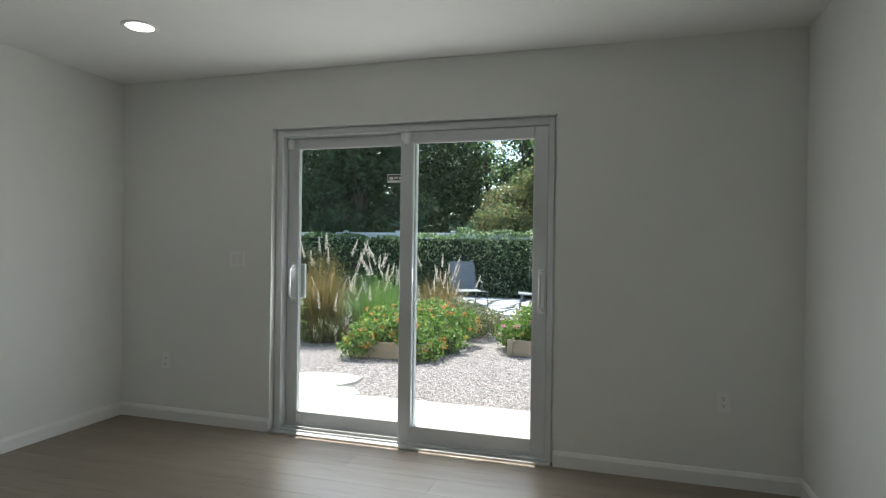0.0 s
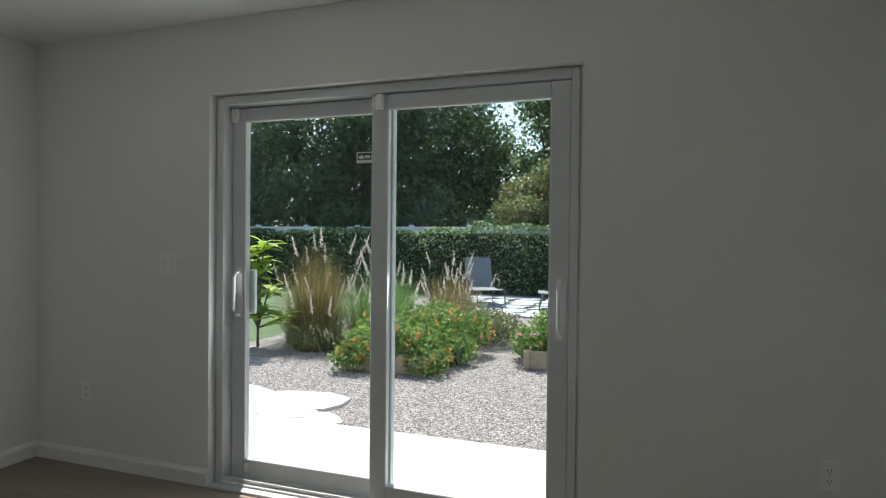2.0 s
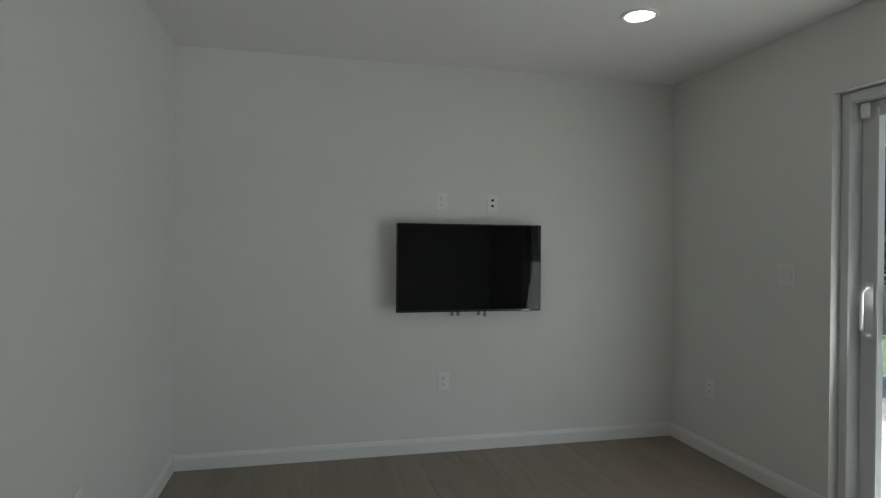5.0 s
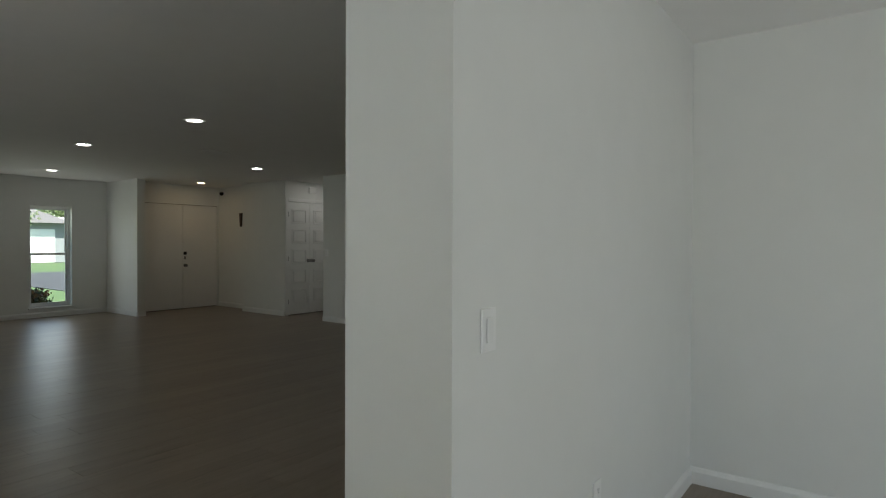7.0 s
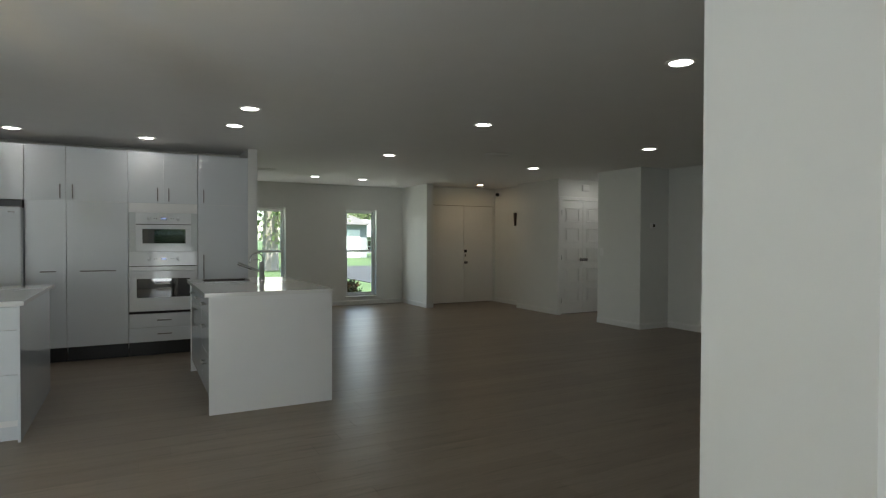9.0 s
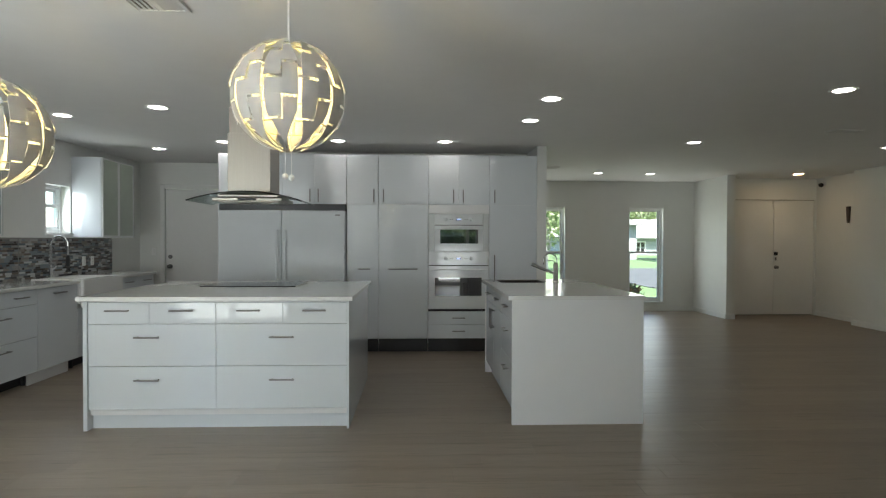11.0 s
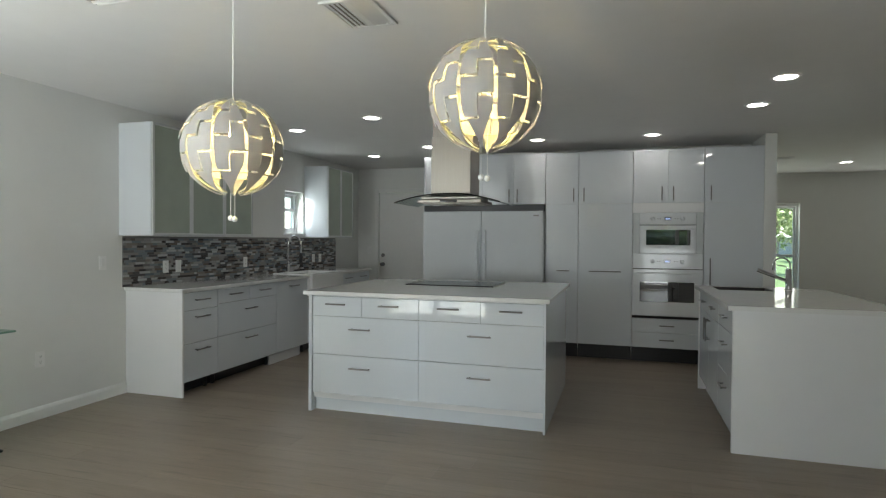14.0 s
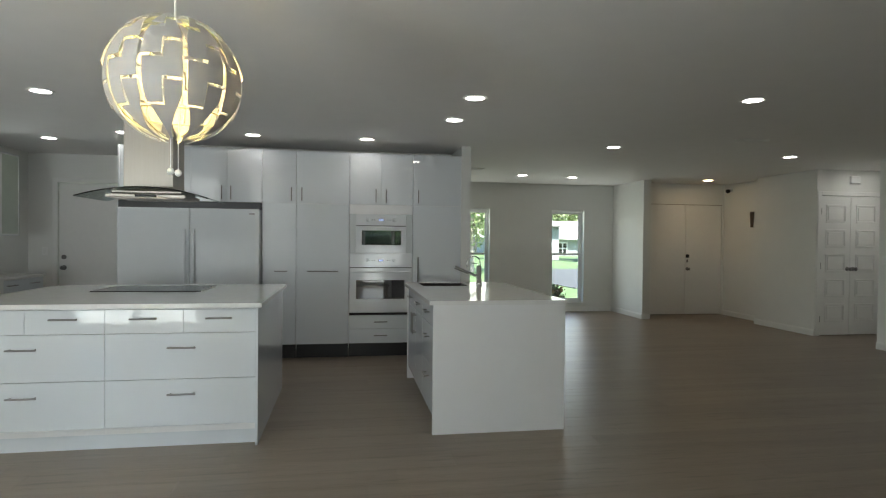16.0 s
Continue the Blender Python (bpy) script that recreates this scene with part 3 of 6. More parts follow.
part("hook", bm, M_PLASTIC, leaf)
# dark strip added to block light and blacken the gap under the leaves
part("draught_strip", box(-4.71, -13.4, 0.0, -3.2, -13.362, 0.05), M_DARK, d)
part("door_stop_strip", box(-4.71, -13.32, 2.052, -3.2, -13.305, 2.06), M_GROUT, d)

# five-panel double door of the hall closet
d = thing("door_closet", (-5.081, -10.9, 0), "closed white double door with five raised panels each", "door")
d["kind"] = "structure"
for a, b, kx in ((-5.587, -5.081, -5.126), (-5.078, -4.572, -5.031)):
    leaf = part("door_leaf", box(a, -10.9, 0.012, b, -10.856, 2.052, bev=0.003), M_TRIM, d)
    for k in range(5):
        z1 = 1.927 - 0.364 * k
        rim = bmesh.new()
        for q in ((a + 0.085, z1 - 0.262, b - 0.085, z1 - 0.24), (a + 0.085, z1 - 0.022, b - 0.085, z1), (a + 0.085, z1 - 0.24, a + 0.107, z1 - 0.022), (b - 0.107, z1 - 0.24, b - 0.085, z1 - 0.022)):
            bx(rim, q[0], -10.856, q[1], q[2], -10.842, q[3], 0.006, 2)
        part("panel", box(a + 0.118, -10.856, z1 - 0.23, b - 0.118, -10.846, z1 - 0.032, bev=0.008), M_TRIM, leaf)
        part("moulding", rim, M_TRIM, leaf)
    knob(("y", -10.851, 1), kx, 0.985, leaf)
    hx = b - 0.002 if a > -5.131 else a + 0.002
    for z in (0.25, 1.03, 1.83):
        part("hinge", tube(bmesh.new(), [(hx, -10.846, z - 0.045), (hx, -10.846, z + 0.045)], 0.008, 8), M_NICKEL, leaf)
casing(("y", -10.85, 1), -5.591, -4.568, 2.06, d)
# dark strip added behind the bottom gap, in place of its shade
part("draught_strip", box(-5.587, -10.93, 0.0, -4.572, -10.902, 0.05), M_DARK, d)

# ---- downlights ----
def downlight(x, y, warm=False, glow=M_CAN):
    t = thing("downlight", (x, y, CEIL), "round recessed ceiling downlight, switched on" + (", warm glow" if warm else ""), "downlight", "recessed ceiling lights")
    ring = bmesh.new()
    n = 32
    prof = [(0.094, 0.0), (0.094, -0.004), (0.088, -0.008), (0.072, -0.006), (0.070, -0.002), (0.070, 0.0)]
    rows = [[ring.verts.new((x + r * math.cos(k * math.tau / n), y + r * math.sin(k * math.tau / n), CEIL + h)) for k in range(n)] for r, h in prof]
    for u, v in zip(rows, rows[1:]):
        for k in range(n):
            ring.faces.new((u[k], u[(k + 1) % n], v[(k + 1) % n], v[k]))
    bmesh.ops.recalc_face_normals(ring, faces=ring.faces)
    part("trim_ring", ring, M_TRIM, t, smooth=True)
    part("lens", lathe(bmesh.new(), (x, y, CEIL), [(0.0695, -0.001), (0.0695, -0.003), (0.05, -0.0045), (0.01, -0.005)], 32), M_CANWARM if warm else glow, t, "glowing diffuser lens", smooth=True)


for x, y in ((-0.263, -0.897), (1.31, -7.78), (1.316, -8.61), (-0.757, -9.687), (-0.775, -7.405), (-0.606, -12.69), (-1.509, -12.76), (-3.228, -9.894),
             (-3.293, -7.683), (-0.82, -5.176), (4.553, -8.247), (2.059, -9.802), (5.54, -10.513), (5.553, -8.61), (4.573, -9.953), (3.257, -9.809)):
    downlight(x, y)
downlight(-3.94, -12.61, True)
# unseen lamp added in the hall to brighten the closet door
downlight(-5.12, -10.3, glow=M_HALLFILL)


# ---- air vents, smoke alarm, camera dome ----
def vent(x0, y0, x1, y1, label, banks, along_y=True):
    t = thing("ceiling_vent", ((x0 + x1) / 2, (y0 + y1) / 2, CEIL), label, "air vent", "ceiling air vents")
    w = 0.02
    fr = bmesh.new()
    for a in ((x0, y0, x0 + w, y1), (x1 - w, y0, x1, y1), (x0 + w, y0, x1 - w, y0 + w), (x0 + w, y1 - w, x1 - w, y1)):
        bx(fr, a[0], a[1], CEIL - 0.012, a[2], a[3], CEIL, 0.002)
    if banks > 1:
        xm = (x0 + x1) / 2
        bx(fr, xm - 0.017, y0 + w, CEIL - 0.011, xm + 0.017, y1 - w, CEIL - 0.001)
    part("frame", fr, M_TRIM, t)
    part("backing", box(x0 + w, y0 + w, CEIL - 0.002, x1 - w, y1 - w, CEIL - 0.0005), M_DUCT, t)
    m = 9 if banks > 1 else 5
    lo, hi = (x0 + w, x1 - w) if along_y else (y0 + w, y1 - w)
    for k in range(m):
        u = lo + (hi - lo) * (k + 0.5) / m
        if banks > 1 and abs(u - (x0 + x1) / 2) < 0.02:
            continue
        s = bmesh.new()
        lean = 0.011 if u > (x0 + x1) / 2 else -0.011
        if along_y:
            vs = [s.verts.new(p) for p in ((u - lean, y0 + w, CEIL - 0.011), (u - lean, y1 - w, CEIL - 0.011), (u + lean, y1 - w, CEIL - 0.003), (u + lean, y0 + w, CEIL - 0.003))]
        else:
            vs = [s.verts.new(p) for p in ((x0 + w, u - 0.006, CEIL - 0.011), (x1 - w, u - 0.006, CEIL - 0.011), (x1 - w, u + 0.006, CEIL - 0.003), (x0 + w, u + 0.006, CEIL - 0.003))]
        f = s.faces.new(vs)
        ext = bmesh.ops.extrude_face_region(s, geom=[f])
        bmesh.ops.translate(s, verts=[v for v in ext["geom"] if isinstance(v, bmesh.types.BMVert)], vec=(0, 0, -0.0015))
        bmesh.ops.recalc_face_normals(s, faces=s.faces)
        part("slat", s, M_TRIM, t)


vent(3.46, -6.145, 3.725, -5.80, "white two-bank ceiling air vent with angled slats", 2)
vent(4.46, -5.54, 4.76, -5.24, "white square ceiling air vent", 1, False)
vent(-2.1, -9.0, -1.78, -8.86, "narrow white ceiling air vent", 1, False)
vent(0.22, -12.1, 0.55, -11.92, "narrow white ceiling air vent", 1, False)
t = thing("dome_camera", (-4.75, -13.1, 2.3), "small black dome camera on the entry wall", "camera")
part("mount", box(-4.75, -13.15, 2.3, -4.72, -13.07, 2.36, bev=0.005), M_PLASTIC, t)
part("dome", lathe(bmesh.new(), (-4.69, -13.11, 2.31), [(0.005, -0.04), (0.032, -0.026), (0.042, 0.0), (0.036, 0.026), (0.01, 0.034)], 14), M_BLACKPL, t, smooth=True)
t = thing("wall_chime", (-5.101, -10.85, 2.25), "white plastic box above the closet door", "chime box")
part("cover", box(-5.201, -10.85, 2.235, -5.031, -10.81, 2.355, bev=0.012), M_PLASTIC, t)
t = thing("thermostat", (-4.75, -8.94, 1.53), "small white thermostat with a dark display", "thermostat")
part("case", box(-4.81, -8.94, 1.525, -4.7, -8.915, 1.6, bev=0.006), M_PLASTIC, t)
part("display", box(-4.78, -8.915, 1.54, -4.735, -8.913, 1.585), M_BLACKGLASS, t)
t = thing("wall_ornament", (-4.745, -12.5, 1.64), "slim dark wooden wall ornament, tapering downwards", "ornament")
bm = bmesh.new()
bx(bm, -4.5, -12.55, 1.63, -4.465, -12.47, 1.90)
for v in bm.verts:
    if v.co.z < 1.7:
        v.co.y = -12.51 + (v.co.y + 12.51) * 0.45
bmesh.ops.bevel(bm, geom=bm.edges[:], offset=0.004, affect="EDGES")
bmesh.ops.translate(bm, verts=bm.verts, vec=(-0.25, 0, 0))
part("blade", bm, mat("dark_wood", (0.05, 0.03, 0.02), 0.5, vary=0.3, scale=12), t)


# ---- wall plates ----
def wall_plate(face, u, z, kind, gangs=1):
    lab = {"outlet": "white duplex wall outlet", "switch": "white rocker light switch", "blank": "white cable wall plate"}[kind]
    t = thing("wall_" + ("switch" if kind == "switch" else "outlet"), fpt(face, u, z - 0.057, 0), lab, "switch" if kind == "switch" else "outlet", "wall plates")
    w = 0.035 + 0.023 * (gangs - 1)
    part("cover_plate", fbox(bmesh.new(), face, u - w, u + w, z - 0.057, z + 0.057, 0.0, 0.006, 0.002), M_PLASTIC, t)
    if kind == "outlet":
        for s in (-1, 1):
            so = part("socket", fbox(bmesh.new(), face, u - 0.016, u + 0.016, z + s * 0.02 - 0.014, z + s * 0.02 + 0.014, 0.006, 0.008, 0.001), M_PLASTIC, t)
            sl = bmesh.new()
            for k in (-0.006, 0.006):
                fbox(sl, face, u + k - 0.0012, u + k + 0.0012, z + s * 0.02 - 0.002, z + s * 0.02 + 0.007, 0.008, 0.0085)
            fbox(sl, face, u - 0.002, u + 0.002, z + s * 0.02 - 0.01, z + s * 0.02 - 0.006, 0.008, 0.0085)
            part("slots", sl, M_DARK, so)
    elif kind == "switch":
        for g in range(gangs):
            c = u + (g - (gangs - 1) / 2) * 0.046
            part("rocker", fbox(bmesh.new(), face, c - 0.016, c + 0.016, z - 0.033, z + 0.033, 0.006, 0.011, 0.003), M_TRIM, t)
    else:
        for s in (-1, 1):
            part("jack", fbox(bmesh.new(), face, u - 0.008, u + 0.008, z + s * 0.018 - 0.007, z + s * 0.018 + 0.007, 0.006, 0.008), M_DARK, t)


WN, WT, WS, WE = ("y", 0.0, -1), ("x", -1.28, 1), ("y", -3.226, 1), ("x", 6.4, -1)
wall_plate(WN, -0.287, 1.165, "switch", 2)
wall_plate(WN, -0.875, 0.423, "outlet")
wall_plate(WN, 2.785, 0.455, "outlet")
wall_plate(WT, -1.655, 1.584, "outlet")
wall_plate(WT, -1.318, 1.582, "blank")
wall_plate(WT, -1.634, 0.446, "outlet")
wall_plate(WS, 0.10, 0.41, "outlet")
wall_plate(WS, 0.855, 1.107, "switch")
wall_plate(WE, -6.516, 0.435, "outlet")
wall_plate(WE, -7.05, 1.119, "switch")
wall_plate(("y", -11.84, 1), 6.2, 1.15, "switch")
wall_plate(("x", -4.5, 1), -9.75, 1.15, "switch")
for y, k in ((-7.72, "outlet"), (-7.88, "switch"), (-8.905, "outlet"), (-10.40, "switch"), (-10.58, "outlet")):
    wall_plate(("x", 6.389, -1), y, 1.06, k)


# ---- televisions ----
def television(name, x, y0, y1, z0, z1, deep, wall_x, label, tilt=0.0):
    t = thing(name, (wall_x, (y0 + y1) / 2, z0), label, "television")
    bz = bmesh.new()
    bx(bz, x - 0.028, y0, z0, x, y1, z1, 0.004)
    part("bezel", bz, M_BLACKPL, t)
    part("screen", box(x, y0 + 0.009, z0 + 0.014, x + 0.0015, y1 - 0.009, z1 - 0.009), M_SCREEN, t, "switched-off black screen")
    part("back_housing", box(x - 0.055, y0 + 0.16, z0 + 0.02, x - 0.029, y1 - 0.16, z1 - 0.12, bev=0.01), M_BLACKPL, t)
    br = bmesh.new()
    ym, zm = (y0 + y1) / 2, (z0 + z1) / 2
    bx(br, wall_x, ym - 0.2, zm - 0.12, wall_x + 0.012, ym + 0.2, zm + 0.12, 0.002)
    for s in (-0.09, 0.09):
        bx(br, wall_x + 0.012, ym + s - 0.015, zm - 0.19, x - 0.055, ym + s + 0.015, zm + 0.14, 0.002)
    part("wall_bracket", br, M_BLACKPL, t)
    for s in (-0.105, -0.065, 0.07, 0.11):
        part("bracket_tab", box(wall_x + 0.05, ym + s - 0.01, z0 - 0.03 - 0.008 * (s > 0.09), wall_x + 0.058, ym + s + 0.01, z0 + 0.1, bev=0.002), M_NICKEL, t)
    if tilt:
        t.rotation_euler = (0, radians(tilt), 0)
    part("badge", box(x, ym + (y1 - y0) * 0.36, z0 + 0.003, x + 0.0012, ym + (y1 - y0) * 0.42, z0 + 0.009), M_NICKEL, t)
    return t


television("television", -1.169, -1.953, -1.023, 0.897, 1.441, 0.05, -1.28, "flat black television on a wall bracket, switched off")
television("television", -4.99, -8.09, -6.69, 1.43, 2.23, 0.05, -5.1, "large flat black television tilted on the living room wall", 3.0)

# ---- kitchen ----
CT = 0.905                        # worktop height along the wall
UND = 0.875
CI, UNI = 0.929, 0.899            # the two islands, raised a little to fit the camera's view


def worktop(name, x0, y0, x1, y1, label, holes=(), low=UND, top=CT):
    bm = bmesh.new()
    if not holes:
        bx(bm, x0, y0, low, x1, y1, top, 0.003)
    for hx0, hy0, hx1, hy1 in holes:
        bx(bm, x0, y0, low, x1, hy0, top)
        bx(bm, x0, hy1, low, x1, y1, top)
        bx(bm, x0, hy0, low, hx0, hy1, top)
        bx(bm, hx1, hy0, low, x1, hy1, top)
    return tagged(new(name, finish(name, bm, M_QUARTZ)), label, "worktop")


# cooktop island
FI = ("y", -7.33, 1)
for u0, u1 in ((2.853, 3.758), (3.758, 4.625)):
    c = thing("island_cabinet", ((u0 + u1) / 2, -7.8, 0), "gloss white kitchen island unit with four drawers", "kitchen cabinet", "island drawer units")
    body(FI, u0, u1, 0.10, UNI, 1.45, c)
    um = 3.297 if u0 < 3 else 4.213
    for a, b in ((u0, um), (um, u1)):
        front(FI, a, b, 0.738, 0.89, c, hnd=((a + b) / 2, 0.832, 0.16, False))
    hu = 3.30 if u0 < 3 else 4.22
    front(FI, u0, u1, 0.444, 0.738, c, hnd=(hu, 0.648, 0.17, False))
    front(FI, u0, u1, 0.143, 0.444, c, hnd=(hu, 0.352, 0.17, False))
    e0, e1 = (2.836, 2.852) if u0 < 3 else (4.627, 4.655)
    part("cover_panel", box(e0, -8.8, 0.0, e1, -7.318, UNI - 0.001, bev=0.001), M_GLOSS, c, "gloss white side panel")
    part("plinth", box(u0, -7.40, 0.0, u1, -7.385, 0.10), M_GLOSS, c)
worktop("island_worktop", 2.81, -8.86, 4.69, -7.29, "white quartz worktop on the cooktop island", low=UNI, top=CI)
c = thing("cooktop", (3.77, -8.4, CI), "flush black glass induction cooktop", "cooktop")
part("glass_top", box(3.38, -8.63, CI, 4.17, -8.14, CI + 0.007, bev=0.002), M_COOKTOP, c)
for a in ((3.375, -8.637, 3.379, -8.133), (4.171, -8.637, 4.175, -8.133)):
    part("edge_trim", box(a[0], a[1], CI, a[2], a[3], CI + 0.008), M_STEEL, c)

# sink island
FW = ("x", 1.672, 1)
c = thing("island_cabinet", (1.2, -7.8, 0), "gloss white island unit with drawers and full end panel", "kitchen cabinet")
body(FW, -7.98, -7.39, 0.10, UNI, 0.60, c)
front(FW, -7.98, -7.39, 0.735, 0.89, c, hnd=(-7.68, 0.82, 0.16, False))
front(FW, -7.98, -7.39, 0.44, 0.735, c, hnd=(-7.68, 0.64, 0.16, False))
front(FW, -7.98, -7.39, 0.12, 0.44, c, hnd=(-7.68, 0.35, 0.16, False))
part("end_panel", box(0.727, -7.385, 0, 1.68, -7.355, UNI - 0.001, bev=0.001), M_PANEL, c, "white panel reaching the floor")
part("back_panel", box(0.735, -9.02, 0, 0.755, -7.386, UNI - 0.001), M_PANEL, c)
part("plinth", box(1.60, -7.98, 0, 1.615, -7.39, 0.10), M_GLOSS, c)
c = thing("sink_cabinet", (1.2, -8.5, 0), "gloss white island sink unit with a door and a drawer", "kitchen cabinet")
body(FW, -9.02, -7.982, 0.10, UNI - 0.26, 0.60, c)
front(FW, -8.45, -7.982, 0.735, 0.89, c, hnd=(-8.2, 0.82, 0.16, False))
front(FW, -8.45, -7.982, 0.12, 0.735, c, name="door", hnd=(-8.40, 0.62, 0.18, True))
front(FW, -9.02, -8.45, 0.735, 0.89, c, hnd=(-8.73, 0.82, 0.16, False))
front(FW, -9.02, -8.45, 0.12, 0.735, c, name="door", hnd=(-8.50, 0.62, 0.18, True))
part("end_panel", box(0.735, -9.045, 0, 1.68, -9.022, UNI - 0.001, bev=0.001), M_PANEL, c)
part("plinth", box(1.60, -9.02, 0, 1.615, -7.982, 0.10), M_GLOSS, c)
SK = (1.15, -9.0, 1.59, -8.62)
worktop("island_worktop", 0.722, -9.09, 1.712, -7.335, "white quartz worktop with a cut-out for the sink", [SK], UNI, CI)


def basin(name, x0, y0, x1, y1, top, deep, material, label):
    t = thing(name, ((x0 + x1) / 2, (y0 + y1) / 2, top - deep), label, "sink")
    bm = bmesh.new()
    w = 0.012
    bx(bm, x0 - w, y0 - w, top - deep - w, x1 + w, y1 + w, top - deep)
    for a in ((x0 - w, y0 - w, x0, y1 + w), (x1, y0 - w, x1 + w, y1 + w), (x0, y0 - w, x1, y0), (x0, y1, x1, y1 + w)):
        bx(bm, a[0], a[1], top - deep, a[2], a[3], top - 0.002)
    part("bowl", bm, material, t)
    part("drain", lathe(bmesh.new(), ((x0 + x1) / 2, (y0 + y1) / 2, top - deep), [(0.04, 0), (0.04, 0.003), (0.02, 0.004)], 16), M_CHROME, t)
    return t


basin("prep_sink", SK[0] + 0.013, SK[1] + 0.013, SK[2] - 0.013, SK[3] - 0.013, CI, 0.22, M_SINK, "dark composite prep sink set flush in the worktop")


def arc(c, r, a0, a1, n, plane):
    out = []
    for k in range(n + 1):
        a = radians(a0 + (a1 - a0) * k / n)
        u, v = r * math.cos(a), r * math.sin(a)
        out.append((c[0] + u * plane[0], c[1] + u * plane[1], c[2] + v))
    return out


# main tap: mixer with a long lever spout, beside a slim gooseneck filter tap
t = thing("mixer_tap", (1.03, -8.78, CI), "chrome mixer tap with a straight raised pull-out spout", "tap")
bm = lathe(bmesh.new(), (1.03, -8.78, CI), [(0.03, 0), (0.03, 0.01), (0.024, 0.014), (0.024, 0.165), (0.02, 0.175), (0.004, 0.18)], 18)
part("tap_body", bm, M_CHROME, t, smooth=True)
bm = tube(bmesh.new(), [(1.04, -8.78, CI + 0.075), (1.14, -8.785, CI + 0.115), (1.26, -8.79, CI + 0.165)], 0.013, 10, 1.25)
part("spout", bm, M_CHROME, t)
bm = tube(bmesh.new(), [(1.03, -8.78, CI + 0.17), (1.06, -8.76, CI + 0.2), (1.12, -8.75, CI + 0.205)], 0.005, 8)
part("lever", bm, M_CHROME, t)
t = thing("filter_tap", (1.00, -8.86, CI), "slim chrome gooseneck filter tap", "tap")
bm = bmesh.new()
tube(bm, [(1.0, -8.86, CI), (1.0, -8.86, CI + 0.2)] + arc((1.065, -8.86, CI + 0.2), 0.065, 180, -10, 12, (1, 0))[1:] + [(1.13, -8.86, CI + 0.16)], 0.0065, 8)
part("gooseneck", bm, M_CHROME, t, smooth=True)
part("tap_base", lathe(bmesh.new(), (1.0, -8.86, CI), [(0.018, 0), (0.018, 0.03), (0.01, 0.04)], 14), M_CHROME, t, smooth=True)

# tall units
FT = ("y", -10.04, 1)
TZ, TM, T0 = 2.325, 1.74, 0.165


def tall(name, u0, u1, label, cat="kitchen cabinet"):
    c = thing(name, ((u0 + u1) / 2, -10.3, 0), label, cat, "tall kitchen units")
    body(FT, u0, u1, T0, TZ, 0.61, c)
    for a in (u0 + 0.06, u1 - 0.06):
        for yy in (-10.16, -10.58):
            part("foot", tube(bmesh.new(), [(a, yy, 0), (a, yy, T0)], 0.018, 8), M_BLACKPL, c)
    # black board added to keep the shaded space under the unit dark
    part("toe_kick", box(u0 + 0.002, -10.135, 0.002, u1 - 0.002, -10.12, T0 - 0.002), M_BLACKPL, c, "recessed black board that darkens the gap under the unit")
    return c


c = tall("tall_cabinet", 2.824, 3.19, "gloss white tall pull-out pantry unit")
front(FT, 2.824, 3.19, TM, TZ, c, "door", hnd=(2.875, 1.84, 0.15, True))
front(FT, 2.824, 3.19, T0, TM, c, "door", hnd=(2.985, 0.985, 0.14, False))
c = tall("tall_cabinet", 2.242, 2.822, "gloss white tall unit with an integrated appliance door")
front(FT, 2.242, 2.822, TM, TZ, c, "door", hnd=(2.762, 1.84, 0.15, True))
front(FT, 2.242, 2.822, T0, TM, c, "door", hnd=(2.53, 0.985, 0.34, False))
c = tall("tall_cabinet", 0.957, 1.522, "gloss white tall larder unit with two doors")
front(FT, 0.957, 1.522, TM, TZ, c, "door", hnd=(1.46, 1.84, 0.15, True))
front(FT, 0.957, 1.522, T0, TM, c, "door", hnd=(1.46, 1.0, 0.30, True))
c = tall("oven_tower", 1.524, 2.240, "gloss white oven tower with two drawers below")
front(FT, 1.524, 1.882, TM, TZ, c, "door", hnd=(1.83, 1.84, 0.15, True))
front(FT, 1.882, 2.240, TM, TZ, c, "door", hnd=(1.945, 1.84, 0.15, True))
part("filler", fbox(bmesh.new(), FT, 1.526, 2.238, 1.637, TM - 0.002, -0.018, -0.001), M_PANEL, c)
for a, b in ((1.526, 1.595), (2.169, 2.238)):
    part("filler", fbox(bmesh.new(), FT, a, b, 1.19, 1.635, -0.018, -0.001), M_FROST, c)
front(FT, 1.524, 2.240, 0.331, 0.484, c, hnd=(1.88, 0.41, 0.15, False))
front(FT, 1.524, 2.240, T0, 0.331, c, hnd=(1.88, 0.255, 0.15, False))
# dark strip painted as the shade between oven and drawers
part("shadow_gap", fbox(bmesh.new(), FT, 1.526, 2.238, 0.486, 0.512, -0.016, -0.004), M_DARK, c)


